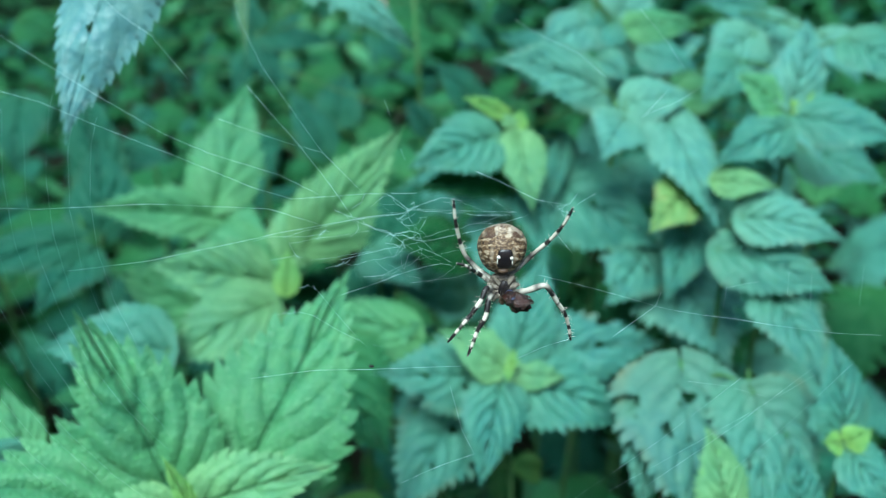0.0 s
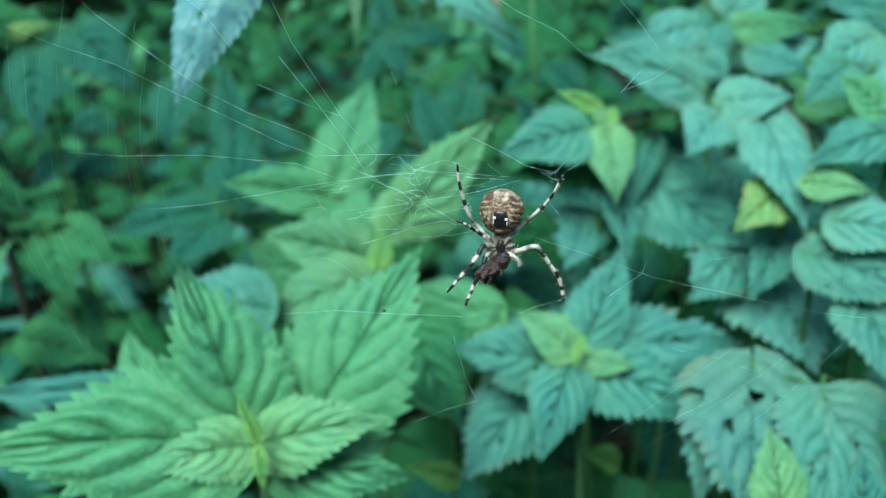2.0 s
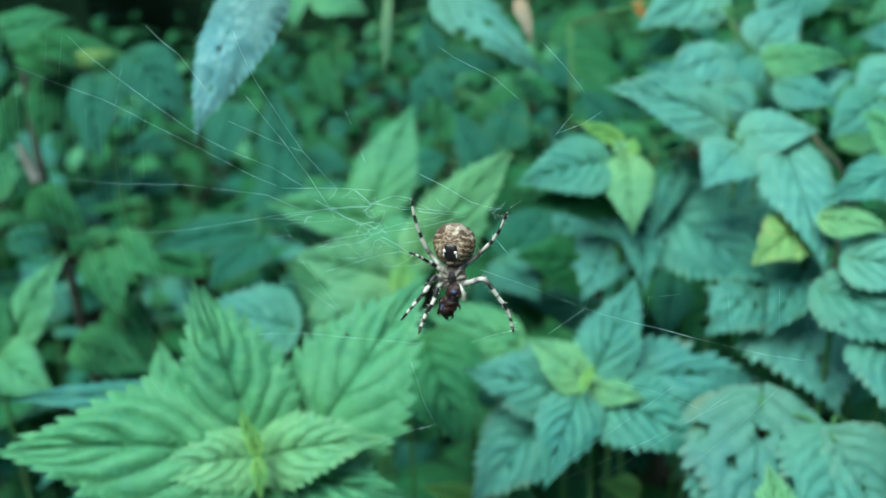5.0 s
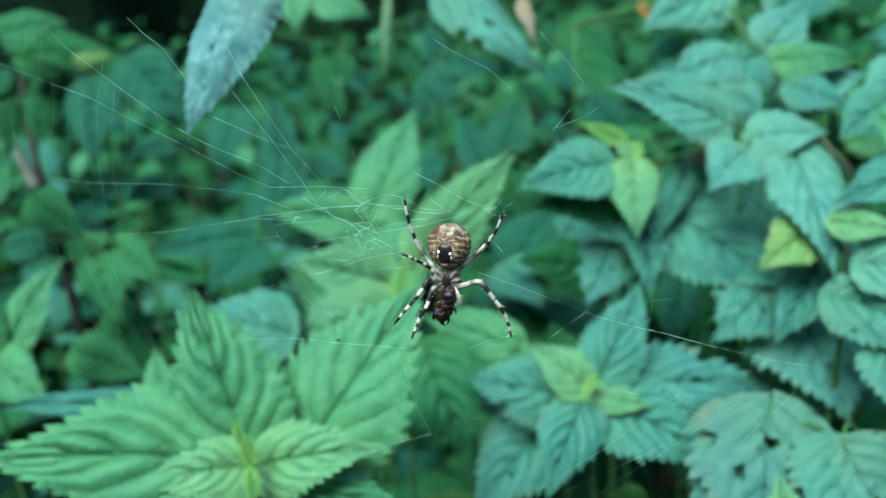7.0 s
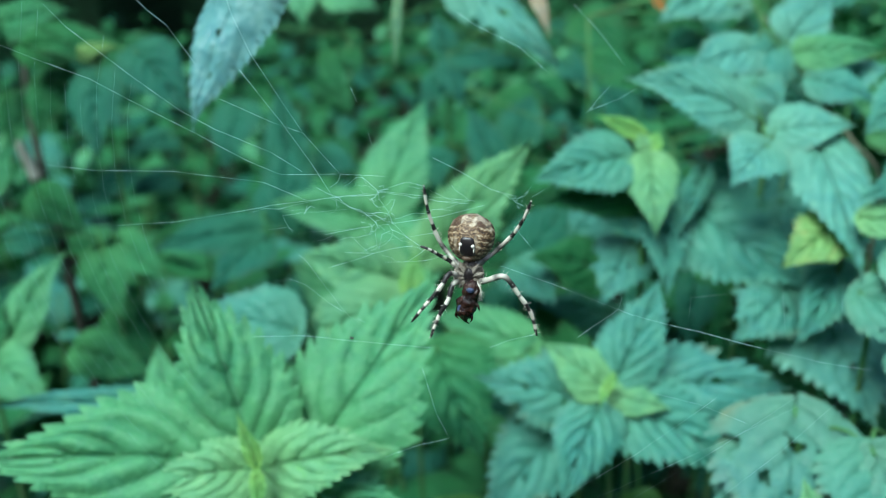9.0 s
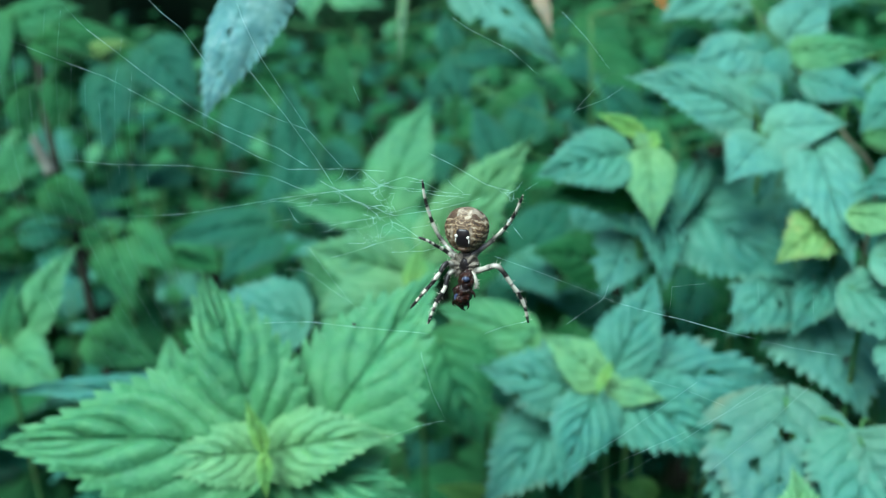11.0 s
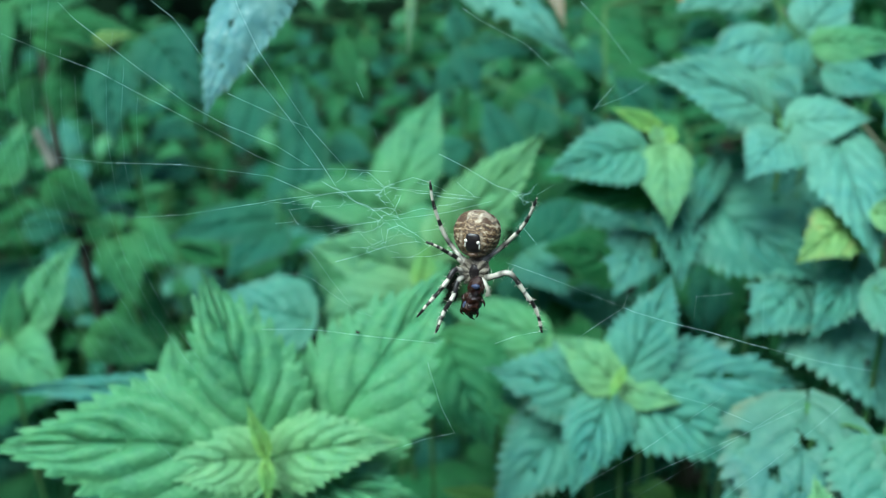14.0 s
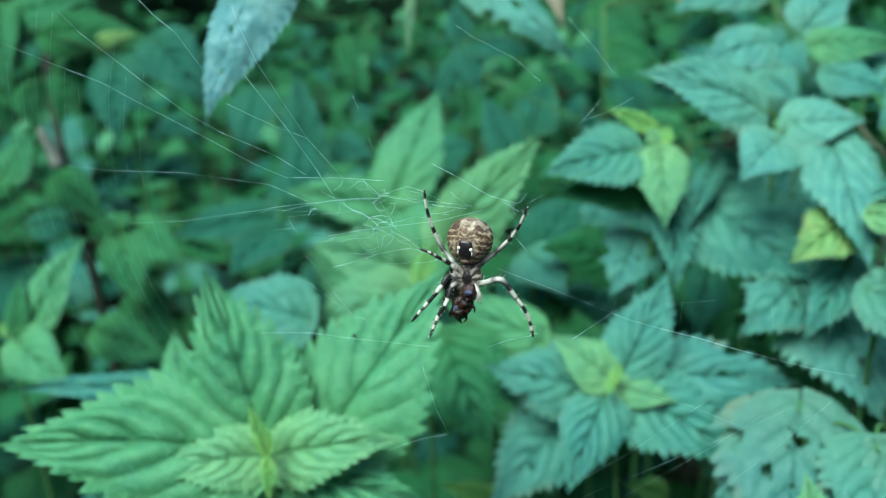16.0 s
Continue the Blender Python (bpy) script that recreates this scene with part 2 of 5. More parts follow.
# ---- nettle leaves ----
# seed, teeth a side, sideways bend, fold of the halves, wave, holes, roundness of the base, depth of the teeth, bites out of the rim, height of the quilting
SHAPES = {
    "a": (1, 15, 0.02, 0.15, 0.014, 0, 0.50, 0.20, 0, 0.017),
    "b": (2, 13, -0.03, 0.19, 0.018, 0, 0.47, 0.21, 0, 0.033),
    "c": (3, 16, 0.03, 0.12, 0.020, 0, 0.52, 0.19, 0, 0.031),
    "d": (4, 14, -0.02, 0.12, 0.024, 7, 0.50, 0.20, 2, 0.016),
    "e": (5, 15, 0.02, 0.13, 0.024, 5, 0.50, 0.20, 1, 0.017),
    "y": (6, 14, 0.02, 0.16, 0.012, 0, 0.42, 0.15, 0, 0.020),
    "f": (8, 19, 0.03, 0.04, 0.016, 2, 0.50, 0.09, 0, 0.004),
    "z": (7, 15, -0.02, 0.18, 0.014, 0, 0.44, 0.15, 0, 0.026),
    "t": (9, 17, 0.01, 0.06, 0.034, 16, 0.52, 0.18, 5, 0.010),
    "h": (12, 13, 0.02, 0.14, 0.010, 0, 0.42, 0.13, 0, 0.005),
    "k": (11, 13, 0.05, 0.16, 0.026, 0, 0.55, 0.21, 0, 0.030),
}
VEINS, SLANT = 5.4, 2.3  # pairs of side veins along a leaf, and how far forwards they run
LEAF_MESHES = {}


def leaf_mesh(shape, arch, fine=2):
    """A toothed, quilted nettle leaf of length 1 along y and width 1 along x, whose base and tip lie on the y axis."""
    key = (shape, round(arch, 3), fine)
    if key in LEAF_MESHES:
        return LEAF_MESHES[key]
    seed, teeth, bend, fold, wave, holes, full, bite, bites, puff = SHAPES[shape]
    rng = random.Random(seed * 131 + int(arch * 1000))
    if fine == 2:
        half_columns = (0.03, 0.09, 0.16, 0.24, 0.32, 0.40, 0.48, 0.56, 0.64, 0.72, 0.80, 0.89, 1)
        columns = [-a for a in half_columns[::-1]] + [0] + list(half_columns)
        steps = ((0.0, 0.0), (0.32, 0.50), (0.64, 0.84), (0.90, 1.0))
    else:
        teeth, columns = (10, [-1, -0.6, -0.06, 0.06, 0.6, 1]) if fine else (6, [-1, -0.5, 0, 0.5, 1])
        steps = ((0.0, 0.0), (0.8, 1.0))
    rows = [((k + s) / teeth, out) for k in range(teeth) for s, out in steps] + [(1.0, 0.0)]
    gaps = [(rng.uniform(-0.85, 0.85), rng.uniform(0.15, 0.85), rng.choice((0.012, 0.018, 0.028, 0.045))) for _ in range(holes)]
    gaps += [(rng.choice((-1, 1)) * rng.uniform(0.9, 1.05), rng.uniform(0.2, 0.9), rng.uniform(0.04, 0.09)) for _ in range(bites)]
    swell = [rng.uniform(0.65, 1.3) for _ in range(32)]
    tooth_size = [[rng.uniform(0.7, 1.25) for _ in range(teeth + 1)] for _ in range(2)]
    bm = bmesh.new()
    uv = bm.loops.layers.uv.new("UVMap")
    peak = full / (full + 1.4)
    top = peak**full * (1 - peak) ** 1.4
    grid = []
    for i, (y, out) in enumerate(rows):
        half = 0.5 * (max(y, 0.0) ** full * (1 - y) ** 1.4) / top
        line = []
        ragged = [1 + 0.07 * noise.noise(Vector((y * 4.0 + seed * 3, side * 5.0, arch * 40))) + 0.04 * noise.noise(Vector((y * 13 + seed * 3, side * 5.0, arch * 40))) for side in (0, 1)]
        for c in columns:
            a = abs(c)
            inner = half * 0.92
            x = c * inner * ragged[c > 0]
            yy = y
            if a == 1:
                jut = out * tooth_size[c > 0][min(i // len(steps), teeth)]
                x = math.copysign(half * (0.90 + bite * jut) * ragged[c > 0] + 0.005 * jut, c)
                yy = y + (0.55 / teeth * jut * jut if 0 < y < 1 else 0.0)
            # the side veins run forwards, so outer parts of a row lie further along at the base
            yy -= 0.085 * a * a * (1 - y) ** 3
            drift = y + 0.045 * noise.noise(Vector((c * 1.6 + seed * 5, y * 4.0, arch * 20))) * min(1.0, 6 * a)
            phase = VEINS * drift - SLANT * a**1.3 + 0.5
            rise = 1 - abs(math.cos(math.pi * phase)) ** 2.2
            quilt = rise**0.55 * puff * swell[int(phase + 9) % 16 + (16 if c > 0 else 0)] * (1 - a**4) * min(1.0, 5 * y) * min(1.0, 2.6 * (1 - y))
            z = arch * 4 * y * (1 - y) + fold * a * half * 1.6 - 0.14 * (a * half) ** 2 * 4
            z += quilt - 0.5 * puff * math.exp(-((a / 0.07) ** 2)) * min(1.0, 3 * (1 - y)) + wave * math.sin(7 * y + 2 * c + seed) * a
            z += 0.016 * noise.noise(Vector((x * 6 + seed * 9, yy * 6, arch * 30))) + 0.007 * noise.noise(Vector((x * 24, yy * 27 + seed, arch * 30))) * (1 - a**3)
            x += bend * 4 * y * (1 - y)
            line.append((bm.verts.new((x, yy, z)), (c * 0.5 + 0.5, drift)))
        grid.append(line)
    for lo, hi in zip(grid, grid[1:]):
        for k in range(len(columns) - 1):
            quad = (lo[k], lo[k + 1], hi[k + 1], hi[k])
            c, y = sum(q[1][0] for q in quad) / 2 - 1, sum(q[1][1] for q in quad) / 4
            warp = 0.75 + 0.7 * noise.noise(Vector((c * 7, y * 16, seed)))
            if any(((c - gc) * 0.3) ** 2 + (y - gy) ** 2 < (r * warp) ** 2 for gc, gy, r in gaps):
                continue
            face = bm.faces.new([q[0] for q in quad])
            for loop, q in zip(face.loops, quad):
                loop[uv].uv = q[1]
    bmesh.ops.remove_doubles(bm, verts=bm.verts, dist=1e-5)
    bmesh.ops.delete(bm, geom=[v for v in bm.verts if not v.link_faces], context="VERTS")
    mesh = bpy.data.meshes.new("leaf")
    bm.to_mesh(mesh)
    bm.free()
    mesh.polygons.foreach_set("use_smooth", [True] * len(mesh.polygons))
    mesh.materials.append(LEAF["green"])
    LEAF_MESHES[key] = mesh
    return mesh


def leaf_pose(base, tip, width, roll, facing):
    base, tip = Vector(base), Vector(tip)
    along = tip - base
    length = along.length
    y = along / length
    z = facing - y * facing.dot(y)
    z.normalize()
    x = y.cross(z)
    turn = Matrix((x, y, z)).transposed().to_4x4() @ Matrix.Rotation(radians(roll), 4, "Y")
    return Matrix.Translation(base) @ turn @ Matrix.Diagonal((width, length, length, 1))


OPEN_SIDE = Vector((0.15, -0.70, 0.70))  # leaves turn up and towards the clearing


def leaf(plant, base, tip, width, kind, shape, arch, roll):
    ob = new("leaf", leaf_mesh(shape, arch))
    ob.parent = plant
    ob.material_slots[0].link = "OBJECT"
    ob.material_slots[0].material = LEAF[kind]
    ob.matrix_basis = Matrix.Translation(-Vector(plant.location)) @ leaf_pose(base, tip, width, roll, OPEN_SIDE)
    node = Vector(plant["node"])
    base, tip = Vector(base), Vector(tip)
    # the leaf stalk, from the stem to a little way into the blade
    axis_z = min(node.z, base.z - 0.004)
    foot = Vector(plant.location)
    f = (axis_z - foot.z) / (node.z - foot.z)
    start = node if plant["arched"] else foot.lerp(node, f)
    if (base - start).length > 0.003:
        bm = bmesh.new()
        back = base - (tip - base).normalized() * 0.3 * (base - start).length
        r = 0.0004 + 0.012 * width
        line = smooth_line([start - foot, back.lerp(start, 0.45) - foot + Vector((0, 0, 0.002)), base - foot, base.lerp(tip, 0.06) - foot], 4)
        tube(bm, line, [r * (1 - 0.4 * i / len(line)) for i in range(len(line))], 5)
        part("leaf_stalk", bm, STEM, plant)
    return ob


def nettle(node, label="stinging nettle with toothed green leaves growing from the soil", lean=0.05, foot=None, via=(), bark=False):
    """A nettle whose topmost pair of leaves sits at node; its stem goes down to the soil."""
    node = Vector(node)
    rng = random.Random(int(abs(node.x * 7919 + node.z * 1301) * 1000))
    plant = new("nettle")
    plant.location = (node.x + rng.uniform(-lean, lean), node.y + rng.uniform(0.02, 0.02 + lean), -0.01)
    if via and not foot:
        foot = (via[0][0] + 0.02, via[0][1] + 0.03)
    if foot:
        plant.location = (*foot, -0.01)
    plant["node"], plant["arched"] = tuple(node), bool(via)
    foot = plant.location
    bm = bmesh.new()
    line = smooth_line([Vector((0, 0, 0)), *([(Vector(via[0]) - foot) * 0.55, (Vector(via[0]) - foot) * 0.92, *[Vector(p) - foot for p in via]] if via else [(node - foot) * 0.5]), node - foot], 8)
    tube(bm, line, [(0.0028 - 0.0016 * i / (len(line) - 1)) * (0.5 if bark else 1.0) for i in range(len(line))], 7)
    part("stem", bm, BARK if bark else STEM, plant)
    return tagged(plant, label, "nettle", "nettles")


# ---- the ground ----
def ground():
    bm = bmesh.new()
    edges = [-400, -60, -12, -4, *[-2.4 + 0.16 * i for i in range(31)], 4, 12, 60, 400]
    grid = [[bm.verts.new((x, y, 0.03 * noise.noise(Vector((x * 3, y * 3, 0))) - 0.01 if abs(x) < 3 and abs(y) < 3 else 0.0)) for x in edges] for y in edges]
    for a, b in zip(grid, grid[1:]):
        for k in range(len(edges) - 1):
            bm.faces.new((a[k], a[k + 1], b[k + 1], b[k]))
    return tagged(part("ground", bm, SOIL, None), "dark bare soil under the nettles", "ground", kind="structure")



def hedge():
    """An unseen dark ring, added to keep low sky light off the nettles."""
    bm = bmesh.new()
    rng = random.Random(2)
    steps, rows = 72, (0.0, 1.2, 2.4, 3.6, 4.8, 6.0)
    grid = []
    for h in rows:
        ring = []
        for k in range(steps):
            a = 2 * math.pi * k / steps
            r = 5.0 + rng.uniform(-0.35, 0.35) - 0.1 * h
            ring.append(bm.verts.new((r * math.cos(a), r * math.sin(a), h * (1.0 if math.sin(a) > -0.1 else 0.55) + (rng.uniform(-0.5, 0.6) if h == rows[-1] else rng.uniform(-0.1, 0.1) if h else -0.1))))
        grid.append(ring)
    for a, b in zip(grid, grid[1:]):
        for k in range(steps):
            bm.faces.new((a[k], a[(k + 1) % steps], b[(k + 1) % steps], b[k]))
    return tagged(part("backdrop", bm, SKY_SCREEN, None, smooth=False), "dark green ring added out of view to block low sky light", "hedge", kind="structure")


ground()
hedge()

# ---- the nettles at the edge of the thicket ----

plant = nettle((-0.0860, 0.2138, 0.7601))  # front
leaf(plant, (-0.0884, 0.2129, 0.7599), (-0.1184, 0.1924, 0.7591), 0.0252, "young", "y", 0.08, 0)
leaf(plant, (-0.0830, 0.2148, 0.7598), (-0.0370, 0.2283, 0.7681), 0.0286, "young", "z", 0.08, 0)
leaf(plant, (-0.0779, 0.2029, 0.7706), (-0.0862, 0.2069, 0.7870), 0.0060, "lime", "a", 0.04, 0)
leaf(plant, (-0.0775, 0.2021, 0.7683), (-0.0740, 0.1954, 0.7551), 0.0054, "lime", "b", 0.04, 0)
leaf(plant, (-0.0901, 0.2163, 0.7587), (-0.1760, 0.1774, 0.7680), 0.0531, "fresh", "c", 0.07, 0)
leaf(plant, (-0.0897, 0.2189, 0.7591), (-0.1203, 0.2363, 0.8202), 0.0443, "fresh", "k", 0.05, 0)
leaf(plant, (-0.0713, 0.2306, 0.7572), (-0.0378, 0.2792, 0.8151), 0.0527, "fresh", "a", 0.05, 0)
leaf(plant, (-0.0840, 0.2221, 0.7483), (-0.0290, 0.2284, 0.7429), 0.0313, "fresh", "c", 0.1, 0)
leaf(plant, (-0.1107, 0.2338, 0.7449), (-0.1377, 0.2427, 0.7750), 0.0299, "fresh", "a", 0.05, 0)

plant = nettle((-0.1666, 0.2703, 0.7304))  # backleft
leaf(plant, (-0.1698, 0.2713, 0.7354), (-0.1827, 0.2875, 0.7573), 0.0183, "fresh", "a", 0.03, 0)
leaf(plant, (-0.1615, 0.2611, 0.7446), (-0.2298, 0.2317, 0.7476), 0.0155, "blue", "h", 0.08, 0)
leaf(plant, (-0.1235, 0.3159, 0.7597), (-0.1744, 0.3054, 0.7652), 0.0400, "blue", "h", 0.1, 0)

plant = nettle((-0.1415, 0.4666, 0.7650))  # behind
leaf(plant, (-0.1438, 0.4678, 0.7698), (-0.1312, 0.5212, 0.8298), 0.0426, "fresh", "a", 0.05, 0)
leaf(plant, (-0.1438, 0.4652, 0.7636), (-0.2066, 0.4370, 0.7781), 0.0337, "fresh", "b", 0.06, 0)
leaf(plant, (-0.1400, 0.4656, 0.7615), (-0.1071, 0.4509, 0.7527), 0.0320, "fresh", "c", 0.08, 0)
leaf(plant, (-0.1417, 0.4671, 0.7663), (-0.1547, 0.4730, 0.7777), 0.0096, "young", "a", 0.03, 0)
leaf(plant, (-0.1411, 0.4664, 0.7643), (-0.1357, 0.4775, 0.7722), 0.0104, "young", "b", 0.03, 0)

plant = nettle((-0.0895, 0.3834, 0.7677))  # middle
leaf(plant, (-0.0921, 0.3756, 0.7652), (-0.1441, 0.3577, 0.7809), 0.0357, "young", "b", 0.06, 0)
leaf(plant, (-0.0765, 0.3447, 0.7734), (-0.0767, 0.3576, 0.7904), 0.0120, "lime", "a", 0.03, 0)
leaf(plant, (-0.0866, 0.3584, 0.7605), (-0.1322, 0.3238, 0.7454), 0.0391, "young", "a", 0.08, 0)
leaf(plant, (-0.0696, 0.3658, 0.7900), (-0.0235, 0.3720, 0.8454), 0.0393, "young", "c", 0.05, 0)
leaf(plant, (-0.0827, 0.3877, 0.7719), (-0.0666, 0.4190, 0.8044), 0.0300, "young", "b", 0.05, 0)

plant = nettle((-0.0409, 0.3566, 0.7440))  # under
leaf(plant, (-0.0167, 0.3545, 0.7453), (-0.0672, 0.3533, 0.7589), 0.0293, "fresh", "a", 0.08, 0)
leaf(plant, (-0.0396, 0.3523, 0.7464), (-0.0134, 0.3581, 0.7510), 0.0255, "fresh", "b", 0.1, 0)
leaf(plant, (-0.0564, 0.3274, 0.7562), (-0.0270, 0.3035, 0.7155), 0.0477, "mid", "c", 0.08, 0)

plant = nettle((0.0254, 0.3156, 0.7528))  # rosette
leaf(plant, (0.0280, 0.3198, 0.7549), (0.0415, 0.3473, 0.7939), 0.0286, "blue", "a", 0.05, 0)
leaf(plant, (0.0238, 0.3157, 0.7542), (-0.0045, 0.3181, 0.7705), 0.0241, "young", "h", 0.07, 0)
leaf(plant, (0.0271, 0.3159, 0.7518), (0.0523, 0.3175, 0.7475), 0.0160, "young", "h", 0.06, 0)
leaf(plant, (0.0231, 0.3128, 0.7482), (0.0140, 0.2823, 0.7169), 0.0287, "blue", "c", 0.07, 0)
leaf(plant, (0.0305, 0.3203, 0.7458), (0.0812, 0.3175, 0.7231), 0.0371, "blue", "b", 0.07, 0)
leaf(plant, (0.0307, 0.3324, 0.7471), (0.0994, 0.3514, 0.7463), 0.0404, "old", "d", 0.07, 0)
leaf(plant, (0.0146, 0.3248, 0.7431), (-0.0328, 0.3114, 0.7522), 0.0354, "old", "d", 0.07, 0)
leaf(plant, (0.0068, 0.3309, 0.7240), (-0.0227, 0.2897, 0.6932), 0.0429, "old", "e", 0.08, 0)
leaf(plant, (0.0262, 0.3077, 0.7603), (0.0244, 0.3001, 0.7548), 0.0039, "lime", "a", 0.03, 0)
leaf(plant, (0.0263, 0.3073, 0.7594), (0.0285, 0.3129, 0.7650), 0.0044, "lime", "b", 0.03, 0)

plant = nettle((0.0816, 0.4103, 0.8450))  # upright
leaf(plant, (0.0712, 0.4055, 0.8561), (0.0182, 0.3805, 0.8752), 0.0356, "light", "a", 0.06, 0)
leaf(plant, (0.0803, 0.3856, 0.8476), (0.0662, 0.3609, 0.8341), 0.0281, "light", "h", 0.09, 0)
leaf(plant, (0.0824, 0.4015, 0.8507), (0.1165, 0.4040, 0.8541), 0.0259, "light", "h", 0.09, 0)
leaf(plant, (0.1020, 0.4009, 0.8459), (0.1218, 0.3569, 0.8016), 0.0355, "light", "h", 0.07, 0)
leaf(plant, (0.0722, 0.4277, 0.8669), (0.0867, 0.4174, 0.8574), 0.0208, "old", "b", 0.07, 0)
leaf(plant, (0.0814, 0.4052, 0.8468), (0.0772, 0.4059, 0.8520), 0.0051, "young", "a", 0.03, 0)

plant = nettle((0.0293, 0.3839, 0.8414))  # lime
leaf(plant, (0.0305, 0.3814, 0.8400), (0.0373, 0.3613, 0.8087), 0.0253, "young", "h", 0.07, 0)
leaf(plant, (0.0200, 0.3819, 0.8393), (-0.0201, 0.3609, 0.8299), 0.0322, "blue", "b", 0.07, 0)
leaf(plant, (0.0261, 0.3911, 0.8476), (0.0033, 0.3864, 0.8562), 0.0096, "lime", "c", 0.04, 0)
leaf(plant, (0.0298, 0.3847, 0.8429), (0.0329, 0.3921, 0.8495), 0.0085, "lime", "a", 0.04, 0)
leaf(plant, (0.0278, 0.3840, 0.8429), (0.0237, 0.3885, 0.8489), 0.0073, "young", "b", 0.04, 0)
leaf(plant, (0.0547, 0.4055, 0.8301), (0.0462, 0.3747, 0.8057), 0.0125, "blue", "c", 0.06, 0)
leaf(plant, (0.0253, 0.3887, 0.8160), (-0.0189, 0.3669, 0.8162), 0.0203, "green", "a", 0.07, 0)
leaf(plant, (0.0315, 0.4035, 0.8184), (0.0446, 0.3629, 0.7796), 0.0292, "blue", "b", 0.07, 0)
leaf(plant, (0.0215, 0.3942, 0.7918), (0.0140, 0.3649, 0.7701), 0.0295, "old", "d", 0.08, 0)
leaf(plant, (0.0489, 0.4007, 0.8106), (0.1045, 0.3906, 0.7798), 0.0528, "blue", "e", 0.07, 0)

plant = nettle((0.1180, 0.3887, 0.8039))  # rightlow
leaf(plant, (0.1133, 0.3801, 0.8147), (0.0909, 0.3580, 0.8010), 0.0255, "yellow", "a", 0.09, 0)
leaf(plant, (0.0996, 0.3948, 0.7803), (0.0745, 0.3603, 0.7614), 0.0407, "old", "d", 0.08, 0)
leaf(plant, (0.1181, 0.3949, 0.7915), (0.1006, 0.3549, 0.7670), 0.0275, "blue", "b", 0.07, 0)
# brighter kind, to make up in colour for the shade of the leaves above
leaf(plant, (0.1119, 0.3986, 0.7653), (0.1374, 0.3586, 0.7308), 0.0574, "light", "d", 0.07, 0)
leaf(plant, (0.0476, 0.4940, 0.7482), (0.0659, 0.4582, 0.7026), 0.0528, "green", "c", 0.06, 0)

plant = nettle((0.0670, 0.4819, 0.9039), "tall nettle with a bare brownish stem and blue-green leaves", via=((0.1368, 0.4412, 0.8168), (0.1217, 0.4469, 0.8374), (0.1028, 0.4550, 0.8590), (0.0867, 0.4673, 0.8773)), bark=True)  # topright
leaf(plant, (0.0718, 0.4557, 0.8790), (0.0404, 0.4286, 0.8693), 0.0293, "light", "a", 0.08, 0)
leaf(plant, (0.0828, 0.4656, 0.8794), (0.0608, 0.4405, 0.8662), 0.0255, "blue", "b", 0.08, 0)
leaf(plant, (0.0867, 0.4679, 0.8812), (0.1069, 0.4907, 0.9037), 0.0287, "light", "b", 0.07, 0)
leaf(plant, (0.0919, 0.4624, 0.8774), (0.1321, 0.4714, 0.8776), 0.0232, "fresh", "c", 0.09, 0)
leaf(plant, (0.0985, 0.4542, 0.8661), (0.1301, 0.4502, 0.8567), 0.0233, "blue", "a", 0.08, 0)

plant = nettle((-0.3236, 0.4404, 0.8590))  # leftfar
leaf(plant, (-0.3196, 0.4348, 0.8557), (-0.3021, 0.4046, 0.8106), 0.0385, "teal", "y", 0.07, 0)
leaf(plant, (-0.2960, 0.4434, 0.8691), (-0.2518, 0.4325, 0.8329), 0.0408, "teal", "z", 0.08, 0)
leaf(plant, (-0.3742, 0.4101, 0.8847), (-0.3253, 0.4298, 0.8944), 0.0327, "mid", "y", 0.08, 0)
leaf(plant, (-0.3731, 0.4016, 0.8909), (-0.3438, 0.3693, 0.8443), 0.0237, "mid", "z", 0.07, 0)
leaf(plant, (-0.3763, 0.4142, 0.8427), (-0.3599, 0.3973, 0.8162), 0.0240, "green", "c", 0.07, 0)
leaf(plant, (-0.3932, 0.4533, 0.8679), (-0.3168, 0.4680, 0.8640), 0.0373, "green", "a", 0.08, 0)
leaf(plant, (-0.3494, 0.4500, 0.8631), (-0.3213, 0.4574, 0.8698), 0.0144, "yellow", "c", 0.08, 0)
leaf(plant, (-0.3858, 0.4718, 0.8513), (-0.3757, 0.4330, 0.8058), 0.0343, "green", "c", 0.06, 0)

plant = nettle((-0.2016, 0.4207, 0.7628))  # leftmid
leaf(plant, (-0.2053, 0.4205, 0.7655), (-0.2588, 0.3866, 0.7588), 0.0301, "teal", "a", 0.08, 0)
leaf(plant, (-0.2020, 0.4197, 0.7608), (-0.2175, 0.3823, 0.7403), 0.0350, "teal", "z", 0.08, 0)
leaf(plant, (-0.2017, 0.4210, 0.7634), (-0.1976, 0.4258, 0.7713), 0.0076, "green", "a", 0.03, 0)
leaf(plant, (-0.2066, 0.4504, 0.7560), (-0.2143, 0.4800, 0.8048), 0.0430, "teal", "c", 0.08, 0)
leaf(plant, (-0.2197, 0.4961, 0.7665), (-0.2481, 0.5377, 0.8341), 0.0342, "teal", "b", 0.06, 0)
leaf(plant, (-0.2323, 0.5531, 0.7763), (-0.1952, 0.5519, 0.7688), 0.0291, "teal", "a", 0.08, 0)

plant = nettle((-0.2973, 0.3861, 0.7636))  # leftlow
leaf(plant, (-0.2978, 0.3865, 0.7649), (-0.3087, 0.3831, 0.7664), 0.0112, "mid", "a", 0.06, 0)
leaf(plant, (-0.2965, 0.3870, 0.7649), (-0.2895, 0.3911, 0.7687), 0.0103, "mid", "b", 0.06, 0)
